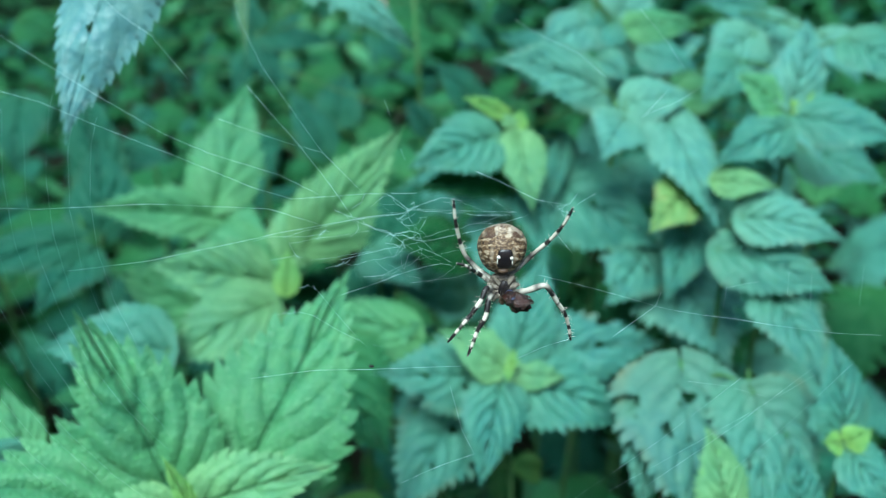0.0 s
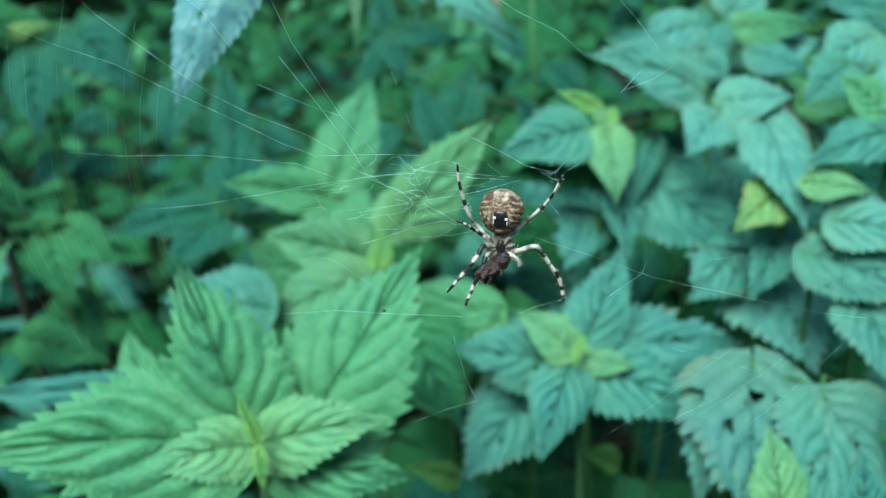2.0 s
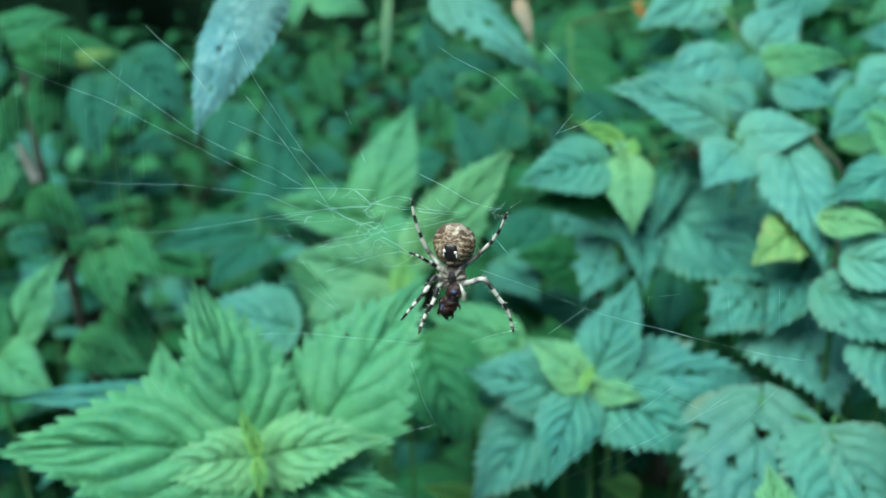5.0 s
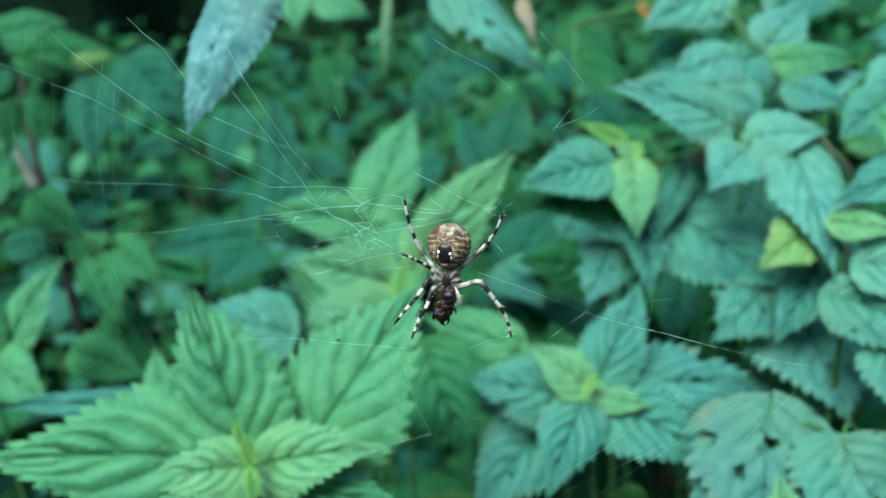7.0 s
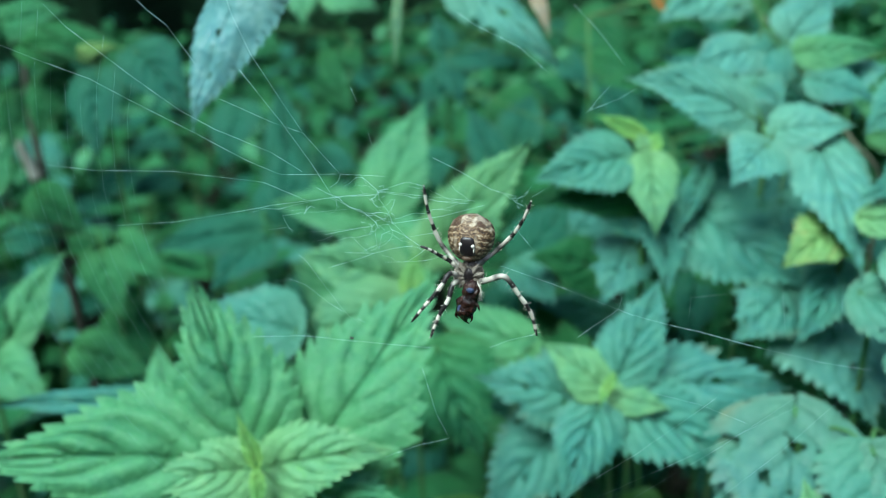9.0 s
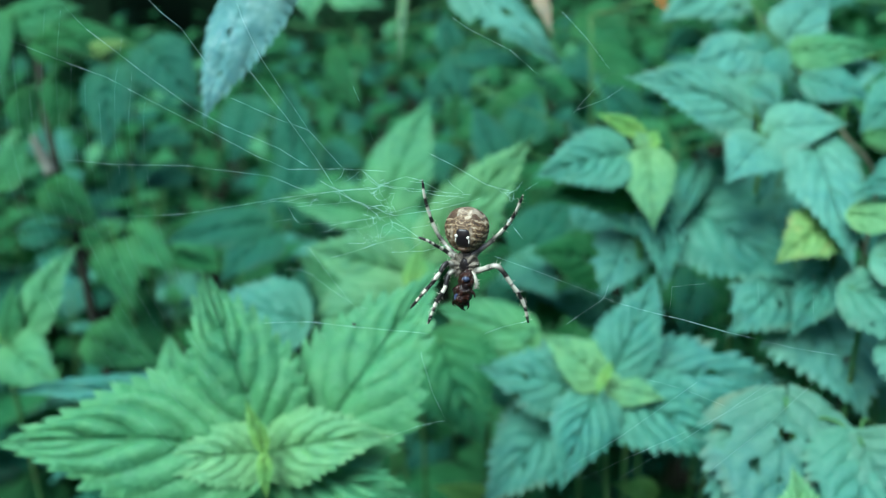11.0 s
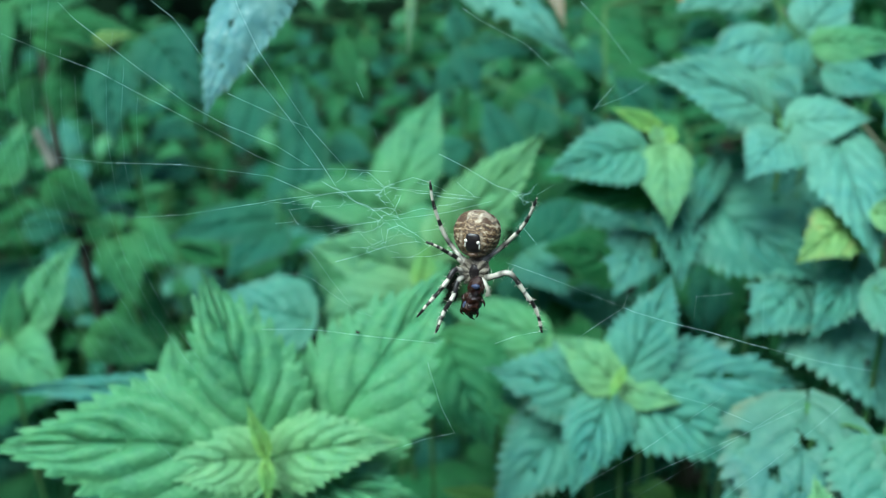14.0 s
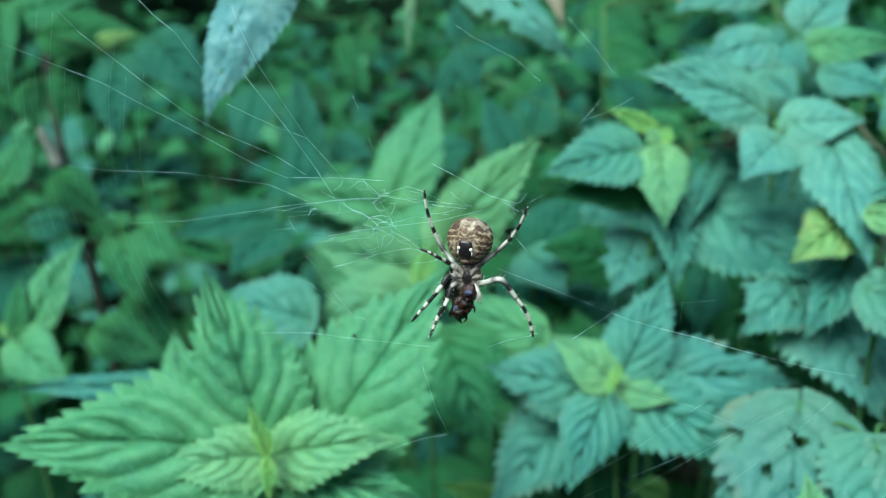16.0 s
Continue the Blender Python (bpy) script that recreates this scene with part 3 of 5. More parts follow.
leaf(plant, (-0.3728, 0.3882, 0.7526), (-0.3243, 0.3975, 0.7596), 0.0234, "teal", "c", 0.07, 0)
leaf(plant, (-0.2990, 0.3880, 0.7561), (-0.2772, 0.3734, 0.7170), 0.0335, "mid", "y", 0.07, 0)
leaf(plant, (-0.2939, 0.3973, 0.7599), (-0.2550, 0.3908, 0.7385), 0.0260, "mid", "a", 0.07, 0)
leaf(plant, (-0.3239, 0.3776, 0.6862), (-0.2677, 0.3809, 0.6730), 0.0316, "mid", "b", 0.08, 0)
leaf(plant, (-0.3086, 0.4032, 0.7060), (-0.2735, 0.3896, 0.6714), 0.0340, "green", "a", 0.07, 0)
leaf(plant, (-0.3458, 0.3899, 0.7870), (-0.3033, 0.3848, 0.7656), 0.0269, "green", "b", 0.07, 0)
leaf(plant, (-0.3364, 0.3425, 0.8024), (-0.3283, 0.3671, 0.8259), 0.0250, "mid", "a", 0.06, 0)

plant = nettle((-0.3225, 0.3118, 0.7190))  # leftedge
leaf(plant, (-0.3154, 0.3199, 0.7184), (-0.2999, 0.3625, 0.7644), 0.0302, "fresh", "z", 0.06, 0)
leaf(plant, (-0.3201, 0.3132, 0.7202), (-0.3232, 0.3301, 0.7487), 0.0149, "mid", "a", 0.06, 0)
leaf(plant, (-0.3184, 0.3120, 0.7159), (-0.2723, 0.3042, 0.6988), 0.0328, "fresh", "y", 0.08, 0)
leaf(plant, (-0.3232, 0.3118, 0.7197), (-0.3286, 0.3125, 0.7259), 0.0078, "lime", "a", 0.04, 0)

plant = nettle((-0.0951, 0.2724, 0.9417), "nettle arching over from beside the clearing, pale drooping leaf", foot=(-0.75, 0.15), via=((-0.66, 0.17, 0.75), (-0.36, 0.23, 1.06)))  # hanging
leaf(plant, (-0.0971, 0.2720, 0.9370), (-0.1182, 0.2468, 0.8749), 0.0334, "pale", "f", 0.04, 0)

plant = nettle((-0.0852, 0.4279, 0.9210), "nettle arching over, insect-eaten and withered leaves", foot=(0.62, 0.42), via=((0.50, 0.42, 0.85), (0.22, 0.42, 1.05)))  # holey
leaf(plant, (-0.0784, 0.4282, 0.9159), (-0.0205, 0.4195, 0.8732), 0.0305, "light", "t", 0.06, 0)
leaf(plant, (-0.0988, 0.4022, 0.9129), (-0.0952, 0.3835, 0.8742), 0.0057, "dry", "a", 0.03, 0)
leaf(plant, (-0.0480, 0.4801, 0.9040), (-0.0364, 0.4685, 0.8806), 0.0080, "brown", "b", 0.03, 0)

plant = nettle((-0.1454, 0.6149, 0.8463))  # tuft
leaf(plant, (-0.1514, 0.6186, 0.8332), (-0.1602, 0.5922, 0.8060), 0.0205, "teal", "c", 0.06, 0)
leaf(plant, (-0.1434, 0.5500, 0.7738), (-0.1194, 0.5626, 0.7827), 0.0297, "teal", "b", 0.07, 0)
leaf(plant, (-0.1456, 0.6141, 0.8446), (-0.1288, 0.6003, 0.8088), 0.0244, "teal", "a", 0.06, 0)
leaf(plant, (-0.1463, 0.6149, 0.8471), (-0.1588, 0.6274, 0.8734), 0.0227, "teal", "b", 0.06, 0)
leaf(plant, (-0.1428, 0.6155, 0.8454), (-0.0925, 0.6200, 0.8399), 0.0253, "teal", "c", 0.08, 0)
leaf(plant, (-0.0892, 0.5483, 0.7772), (-0.1156, 0.5674, 0.8173), 0.0282, "teal", "a", 0.06, 0)
leaf(plant, (-0.0913, 0.6171, 0.7788), (-0.0856, 0.6457, 0.8137), 0.0372, "teal", "b", 0.06, 0)
leaf(plant, (0.0091, 0.4924, 0.8307), (-0.0129, 0.4928, 0.8504), 0.0241, "teal", "a", 0.06, 0)
leaf(plant, (-0.0154, 0.4968, 0.8082), (-0.0310, 0.4996, 0.8279), 0.0187, "teal", "b", 0.06, 0)
leaf(plant, (0.0375, 0.5665, 0.8720), (0.0202, 0.5449, 0.8631), 0.0191, "teal", "c", 0.06, 0)
leaf(plant, (0.0222, 0.6157, 0.8926), (0.0287, 0.5971, 0.8707), 0.0212, "green", "a", 0.06, 0)
leaf(plant, (0.0048, 0.6312, 0.8902), (0.0116, 0.6285, 0.8781), 0.0093, "orange", "b", 0.05, 0)

plant = nettle((-0.2574, 0.6782, 0.8482))  # backtop
leaf(plant, (-0.2745, 0.6664, 0.8356), (-0.2500, 0.6465, 0.7949), 0.0206, "green", "a", 0.06, 0)
leaf(plant, (-0.2551, 0.6742, 0.8371), (-0.2422, 0.6594, 0.8184), 0.0174, "green", "b", 0.06, 0)
leaf(plant, (-0.2810, 0.6865, 0.8878), (-0.2316, 0.6859, 0.8711), 0.0363, "fresh", "c", 0.08, 0)
leaf(plant, (-0.3099, 0.6994, 0.8888), (-0.3012, 0.6781, 0.8587), 0.0305, "fresh", "a", 0.08, 0)
leaf(plant, (-0.2497, 0.6279, 0.7782), (-0.2318, 0.6357, 0.7811), 0.0206, "teal", "b", 0.08, 0)
leaf(plant, (-0.3262, 0.6317, 0.8521), (-0.2966, 0.6258, 0.8398), 0.0319, "green", "c", 0.08, 0)
leaf(plant, (-0.1218, 0.6848, 0.8018), (-0.0770, 0.6656, 0.7725), 0.0468, "green", "a", 0.08, 0)
leaf(plant, (-0.0826, 0.8125, 0.8520), (-0.0308, 0.7967, 0.8245), 0.0527, "green", "b", 0.08, 0)
leaf(plant, (-0.0633, 0.6537, 0.8401), (-0.0424, 0.6418, 0.8212), 0.0237, "teal", "c", 0.06, 0)
leaf(plant, (-0.0597, 0.7519, 0.8250), (-0.0094, 0.7532, 0.8121), 0.0336, "green", "a", 0.08, 0)

plant = nettle((-0.0433, 0.4378, 0.7564))  # beside
leaf(plant, (-0.0417, 0.4384, 0.7564), (-0.0198, 0.4600, 0.7903), 0.0397, "teal", "a", 0.06, 0)
leaf(plant, (-0.0465, 0.4368, 0.7565), (-0.0180, 0.4175, 0.7411), 0.0339, "blue", "b", 0.07, 0)
leaf(plant, (-0.0222, 0.4775, 0.7525), (-0.0056, 0.5090, 0.7873), 0.0420, "blue", "c", 0.06, 0)
leaf(plant, (-0.0581, 0.4402, 0.7196), (-0.0349, 0.4699, 0.7445), 0.0306, "teal", "a", 0.06, 0)

plant = nettle((-0.1481, 0.4540, 0.7178))  # leftof
leaf(plant, (-0.1060, 0.4461, 0.7461), (-0.1598, 0.4144, 0.7414), 0.0514, "fresh", "b", 0.07, 0)
leaf(plant, (-0.1543, 0.4651, 0.6950), (-0.2048, 0.4521, 0.7326), 0.0512, "fresh", "a", 0.07, 0)
leaf(plant, (-0.2173, 0.4821, 0.6785), (-0.1861, 0.5102, 0.7205), 0.0494, "teal", "c", 0.06, 0)

plant = nettle((-0.0275, 0.5419, 0.8847))  # fill0
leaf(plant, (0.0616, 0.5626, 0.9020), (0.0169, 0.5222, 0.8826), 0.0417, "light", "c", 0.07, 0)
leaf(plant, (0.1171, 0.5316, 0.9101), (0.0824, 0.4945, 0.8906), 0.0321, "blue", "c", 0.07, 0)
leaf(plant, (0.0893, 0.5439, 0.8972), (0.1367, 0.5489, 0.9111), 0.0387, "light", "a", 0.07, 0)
leaf(plant, (0.1827, 0.5538, 0.9096), (0.1438, 0.5165, 0.8927), 0.0312, "fresh", "a", 0.07, 0)

plant = nettle((0.2182, 0.6294, 0.8925))  # fill1
leaf(plant, (0.1801, 0.5580, 0.9108), (0.2196, 0.5453, 0.8886), 0.0371, "blue", "a", 0.07, 0)
leaf(plant, (0.0699, 0.5210, 0.8358), (0.0225, 0.5004, 0.8665), 0.0411, "blue", "e", 0.07, 0)
leaf(plant, (0.0782, 0.5626, 0.8719), (0.1048, 0.5389, 0.8338), 0.0329, "blue", "b", 0.07, 0)
leaf(plant, (0.0974, 0.5183, 0.8532), (0.1318, 0.5206, 0.8715), 0.0287, "blue", "c", 0.07, 0)

plant = nettle((0.1928, 0.5998, 0.8421))  # fill2
leaf(plant, (0.1644, 0.5655, 0.8569), (0.2048, 0.5559, 0.8415), 0.0333, "teal", "e", 0.07, 0)
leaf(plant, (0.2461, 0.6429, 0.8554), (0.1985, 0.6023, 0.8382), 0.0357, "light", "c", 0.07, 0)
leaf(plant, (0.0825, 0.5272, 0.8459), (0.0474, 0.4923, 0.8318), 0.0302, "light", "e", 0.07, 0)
leaf(plant, (0.1144, 0.5441, 0.8138), (0.0606, 0.5197, 0.8405), 0.0360, "blue", "a", 0.07, 0)

plant = nettle((0.1440, 0.5774, 0.8286))  # fill3
leaf(plant, (0.1640, 0.5653, 0.8185), (0.1189, 0.5448, 0.8475), 0.0351, "fresh", "a", 0.07, 0)
leaf(plant, (0.1440, 0.5404, 0.8187), (0.1827, 0.5403, 0.8275), 0.0281, "fresh", "b", 0.07, 0)
leaf(plant, (0.1997, 0.5702, 0.8474), (0.2407, 0.5548, 0.8172), 0.0385, "old", "a", 0.07, 0)
leaf(plant, (0.0131, 0.4563, 0.8146), (-0.0229, 0.4242, 0.8080), 0.0290, "old", "e", 0.07, 0)
leaf(plant, (0.0054, 0.4991, 0.7981), (0.0290, 0.4776, 0.7679), 0.0283, "teal", "a", 0.07, 0)
leaf(plant, (0.0850, 0.5512, 0.7731), (0.0456, 0.5310, 0.7980), 0.0298, "teal", "a", 0.07, 0)

plant = nettle((0.0899, 0.5385, 0.7794))  # fill4
leaf(plant, (0.0943, 0.5236, 0.8084), (0.0833, 0.4874, 0.7711), 0.0284, "blue", "c", 0.07, 0)
leaf(plant, (0.1433, 0.5696, 0.8185), (0.1372, 0.5325, 0.7752), 0.0339, "green", "e", 0.07, 0)
leaf(plant, (0.2099, 0.5383, 0.7674), (0.1618, 0.5180, 0.7994), 0.0383, "teal", "b", 0.07, 0)
leaf(plant, (0.1905, 0.5406, 0.8135), (0.2347, 0.5328, 0.7992), 0.0372, "teal", "a", 0.07, 0)
leaf(plant, (0.0075, 0.4440, 0.7539), (-0.0357, 0.4179, 0.7677), 0.0361, "green", "c", 0.07, 0)
leaf(plant, (0.0353, 0.4724, 0.7609), (-0.0019, 0.4518, 0.7833), 0.0260, "blue", "e", 0.07, 0)

plant = nettle((0.0688, 0.5222, 0.7576))  # fill5
leaf(plant, (0.0595, 0.5135, 0.7881), (0.0778, 0.4847, 0.7445), 0.0352, "blue", "e", 0.07, 0)
leaf(plant, (0.1096, 0.4765, 0.7862), (0.0754, 0.4369, 0.7599), 0.0389, "green", "b", 0.07, 0)
leaf(plant, (0.1700, 0.4831, 0.7576), (0.1231, 0.4642, 0.7919), 0.0384, "blue", "e", 0.07, 0)
leaf(plant, (0.1996, 0.5619, 0.7752), (0.1771, 0.5228, 0.7406), 0.0353, "green", "b", 0.07, 0)
leaf(plant, (0.2522, 0.5993, 0.7371), (0.1996, 0.5766, 0.7670), 0.0404, "old", "a", 0.07, 0)
leaf(plant, (0.0066, 0.4944, 0.7009), (-0.0397, 0.4675, 0.7154), 0.0343, "blue", "c", 0.07, 0)

plant = nettle((0.0222, 0.4849, 0.7063))  # fill6
leaf(plant, (0.0259, 0.4562, 0.7433), (0.0271, 0.4267, 0.7124), 0.0225, "teal", "c", 0.07, 0)
leaf(plant, (0.0547, 0.4870, 0.7420), (0.0530, 0.4547, 0.7064), 0.0326, "teal", "e", 0.07, 0)
leaf(plant, (0.0972, 0.4666, 0.7260), (0.1366, 0.4720, 0.7475), 0.0317, "teal", "a", 0.07, 0)
leaf(plant, (0.1332, 0.5504, 0.7339), (0.1484, 0.5189, 0.6864), 0.0381, "blue", "a", 0.07, 0)
leaf(plant, (0.1566, 0.5232, 0.7093), (0.1978, 0.5290, 0.7303), 0.0331, "teal", "e", 0.07, 0)
leaf(plant, (0.1949, 0.5053, 0.7001), (0.2304, 0.5150, 0.7352), 0.0345, "old", "c", 0.07, 0)

plant = nettle((-0.0117, 0.4603, 0.6749))  # fill7
leaf(plant, (-0.0193, 0.3961, 0.6989), (0.0166, 0.4012, 0.7225), 0.0294, "green", "b", 0.07, 0)
leaf(plant, (0.0480, 0.5061, 0.7030), (0.0306, 0.4689, 0.6688), 0.0337, "teal", "a", 0.07, 0)
leaf(plant, (0.0915, 0.4600, 0.6984), (0.0499, 0.4264, 0.6928), 0.0325, "green", "c", 0.07, 0)
leaf(plant, (0.1153, 0.4942, 0.6981), (0.1139, 0.4636, 0.6666), 0.0285, "green", "b", 0.07, 0)
leaf(plant, (0.1293, 0.4498, 0.7026), (0.1727, 0.4542, 0.7186), 0.0329, "blue", "c", 0.07, 0)
leaf(plant, (0.1872, 0.4889, 0.7163), (0.1597, 0.4486, 0.6829), 0.0392, "teal", "e", 0.07, 0)

plant = nettle((0.2420, 0.5446, 0.6683))  # fill8
leaf(plant, (0.2135, 0.4969, 0.6782), (0.2415, 0.5004, 0.7045), 0.0324, "teal", "c", 0.07, 0)

plant = nettle((0.1570, 0.3861, 0.8513))  # edge
leaf(plant, (0.1583, 0.3853, 0.8494), (0.2057, 0.3719, 0.8414), 0.0290, "blue", "a", 0.08, 0)
leaf(plant, (0.1562, 0.3854, 0.8499), (0.1305, 0.3926, 0.8675), 0.0269, "fresh", "b", 0.07, 0)
leaf(plant, (0.1564, 0.3871, 0.8537), (0.1678, 0.4144, 0.8903), 0.0259, "light", "c", 0.07, 0)
leaf(plant, (0.1584, 0.3844, 0.8475), (0.1667, 0.3668, 0.8319), 0.0176, "light", "b", 0.07, 0)
leaf(plant, (0.1575, 0.3863, 0.8518), (0.1687, 0.3930, 0.8615), 0.0080, "lime", "a", 0.05, 0)
leaf(plant, (0.1539, 0.3782, 0.8459), (0.1169, 0.3608, 0.8332), 0.0244, "blue", "a", 0.08, 0)
leaf(plant, (0.1435, 0.4254, 0.8670), (0.1212, 0.4064, 0.8496), 0.0260, "blue", "c", 0.08, 0)
leaf(plant, (0.1919, 0.4208, 0.8788), (0.2174, 0.4010, 0.8572), 0.0342, "blue", "b", 0.08, 0)
leaf(plant, (0.1182, 0.3627, 0.8251), (0.1461, 0.3574, 0.8241), 0.0154, "young", "a", 0.07, 0)

plant = nettle((0.1253, 0.5120, 0.8660))  # topdense
leaf(plant, (0.1602, 0.4621, 0.8750), (0.1313, 0.4424, 0.8565), 0.0314, "light", "c", 0.07, 0)
leaf(plant, (0.1788, 0.5084, 0.8800), (0.1380, 0.4991, 0.8857), 0.0293, "blue", "a", 0.07, 0)
leaf(plant, (0.1088, 0.4746, 0.8564), (0.1374, 0.4703, 0.8699), 0.0279, "light", "b", 0.07, 0)
leaf(plant, (0.0919, 0.4411, 0.8058), (0.1161, 0.4227, 0.7877), 0.0334, "blue", "c", 0.07, 0)
leaf(plant, (0.1828, 0.4281, 0.8214), (0.2210, 0.4121, 0.8078), 0.0358, "blue", "a", 0.07, 0)
leaf(plant, (0.1993, 0.4730, 0.8730), (0.2167, 0.4523, 0.8498), 0.0329, "light", "b", 0.07, 0)

plant = nettle((0.1289, 0.3619, 0.7978))  # edgelow
leaf(plant, (0.1307, 0.3563, 0.8099), (0.1729, 0.3438, 0.8042), 0.0277, "light", "b", 0.08, 0)
leaf(plant, (0.1217, 0.3550, 0.7949), (0.1702, 0.3347, 0.7834), 0.0334, "old", "e", 0.08, 0)
leaf(plant, (0.1435, 0.3429, 0.7788), (0.1596, 0.3086, 0.7496), 0.0322, "old", "b", 0.08, 0)

plant = nettle((0.1558, 0.2746, 0.7470))  # corner
leaf(plant, (0.1576, 0.2803, 0.7474), (0.1525, 0.2955, 0.7823), 0.0238, "blue", "a", 0.06, 0)
leaf(plant, (0.1549, 0.2746, 0.7470), (0.1469, 0.2730, 0.7488), 0.0099, "lime", "b", 0.06, 0)
leaf(plant, (0.1571, 0.2749, 0.7476), (0.1665, 0.2755, 0.7533), 0.0108, "lime", "a", 0.06, 0)
leaf(plant, (0.1576, 0.2735, 0.7443), (0.1731, 0.2564, 0.7295), 0.0227, "blue", "c", 0.07, 0)
leaf(plant, (0.1405, 0.2656, 0.7149), (0.1391, 0.2788, 0.7448), 0.0217, "blue", "b", 0.07, 0)

plant = nettle((0.0985, 0.3071, 0.7494))  # big
leaf(plant, (0.0995, 0.3120, 0.7605), (0.0987, 0.2555, 0.7115), 0.0586, "slate", "t", 0.05, 0)
leaf(plant, (0.1272, 0.3011, 0.7539), (0.1236, 0.2608, 0.7173), 0.0393, "old", "d", 0.06, 0)
leaf(plant, (0.0868, 0.3076, 0.7460), (0.0790, 0.2738, 0.7119), 0.0313, "slate", "b", 0.06, 0)
leaf(plant, (0.1086, 0.2588, 0.7258), (0.1017, 0.2760, 0.7530), 0.0218, "young", "a", 0.05, 0)

plant = nettle((0.1367, 0.3230, 0.7463))  # side
leaf(plant, (0.1265, 0.2993, 0.7550), (0.1487, 0.2757, 0.7251), 0.0495, "slate", "t", 0.07, 0)

plant = nettle((-0.3238, 0.5247, 0.7479))  # hollow
leaf(plant, (-0.2951, 0.5571, 0.8124), (-0.2894, 0.5182, 0.7703), 0.0403, "teal", "a", 0.07, 0)
leaf(plant, (-0.3549, 0.5466, 0.7853), (-0.3703, 0.5149, 0.7782), 0.0298, "teal", "y", 0.08, 0)
leaf(plant, (-0.3378, 0.5199, 0.7620), (-0.3562, 0.4863, 0.7530), 0.0289, "teal", "z", 0.08, 0)
leaf(plant, (-0.3491, 0.4868, 0.7749), (-0.3585, 0.4528, 0.7571), 0.0267, "teal", "b", 0.07, 0)
leaf(plant, (-0.3063, 0.4499, 0.7326), (-0.3199, 0.4236, 0.7366), 0.0239, "mid", "y", 0.09, 0)

plant = nettle((0.0039, 0.3590, 0.6448))  # low
leaf(plant, (0.0484, 0.3732, 0.6533), (0.0274, 0.3596, 0.6663), 0.0168, "lime", "y", 0.07, 0)
leaf(plant, (-0.0358, 0.3377, 0.6557), (-0.0604, 0.3237, 0.6708), 0.0154, "lime", "z", 0.07, 0)
leaf(plant, (-0.0210, 0.3574, 0.6490), (-0.0019, 0.3502, 0.6426), 0.0184, "green", "a", 0.07, 0)

# ---- spider ----
def spider_materials():
    n = Nodes("spider_abdomen")
    place = n.add("TexCoord").outputs["Object"]
    sep = n.add("SeparateXYZ")
    n.link(place, sep.inputs[0])
    x = n.math("ABSOLUTE", sep.outputs[0])
    warp = n.add("TexNoise")
    n.link(place, warp.inputs["Vector"])
    warp.inputs["Scale"].default_value = 500.0
    bent = n.add("VectorMath", operation="MULTIPLY_ADD")
    n.link(warp.outputs["Color"], bent.inputs[0])
    bent.inputs[1].default_value = (0.0016, 0.0016, 0.0016)
    n.link(place, bent.inputs[2])
    flat = n.add("Mapping")
    n.link(bent.outputs[0], flat.inputs[0])
    flat.inputs["Scale"].default_value = (0.75, 0.75, 1.25)
    mott = n.noise(flat.outputs[0], 1350.0, 5.0, 0.75)
    net = n.add("TexVoronoi", feature="DISTANCE_TO_EDGE")
    n.link(bent.outputs[0], net.inputs["Vector"])
    net.inputs["Scale"].default_value = 620.0
    stripe = n.math("SINE", n.math("ADD", n.math("ADD", n.math("MULTIPLY", sep.outputs[2], 4700.0), n.math("MULTIPLY", x, 1400.0)), n.math("MULTIPLY", warp.outputs["Fac"], 9.0)))
    flank = n.ramp(x, (0.0010, (0, 0, 0)), (0.0022, (1, 1, 1)))
    value = n.math("ADD", mott, n.math("MULTIPLY", n.math("MULTIPLY", stripe, flank), 0.085))
    value = n.math("ADD", value, n.math("MULTIPLY", n.math("SUBTRACT", 0.25, net.outputs["Distance"]), 0.12))
    z = sep.outputs[2]
    tone = n.ramp(value, (0.38, (0.022, 0.011, 0.006)), (0.47, (0.085, 0.045, 0.020)), (0.55, (0.22, 0.135, 0.065)), (0.66, (0.52, 0.44, 0.32)))

    def spot(cx, cz, wx, wz, soft=0.45):
        """A soft patch on both flanks."""
        dx = n.math("DIVIDE", n.math("SUBTRACT", x, cx), wx)
        dz = n.math("DIVIDE", n.math("SUBTRACT", z, cz), wz)
        far = n.math("ADD", n.math("SQRT", n.math("ADD", n.math("MULTIPLY", dx, dx), n.math("MULTIPLY", dz, dz))), n.math("MULTIPLY", n.math("SUBTRACT", mott, 0.5), 1.6))
        return n.ramp(far, (1 - soft, (1, 1, 1)), (1 + soft, (0, 0, 0)))

    # pale band up the middle, dark lobes beside it, pale marks between them and round the black patch
    tone = n.mix(n.math("MULTIPLY", spot(0.0, 0.0018, 0.0014, 0.0030), 0.55), tone, n.mix(n.ramp(mott, (0.44, (0, 0, 0)), (0.60, (1, 1, 1))), (0.075, 0.040, 0.020), (0.30, 0.20, 0.115)))
    tone = n.mix(n.math("MULTIPLY", spot(0.0026, 0.0034, 0.0012, 0.0013), 0.75), tone, (0.060, 0.026, 0.012))
    tone = n.mix(n.math("MULTIPLY", spot(0.0013, 0.0042, 0.0004, 0.0012), 0.5), tone, (0.50, 0.43, 0.32))
    tone = n.mix(n.math("MULTIPLY", spot(0.0, 0.0049, 0.0008, 0.0007), 0.75), tone, (0.075, 0.034, 0.017))
    tone = n.mix(n.math("MULTIPLY", spot(0.0022, -0.0008, 0.0005, 0.0022), 0.30), tone, (0.55, 0.47, 0.35))
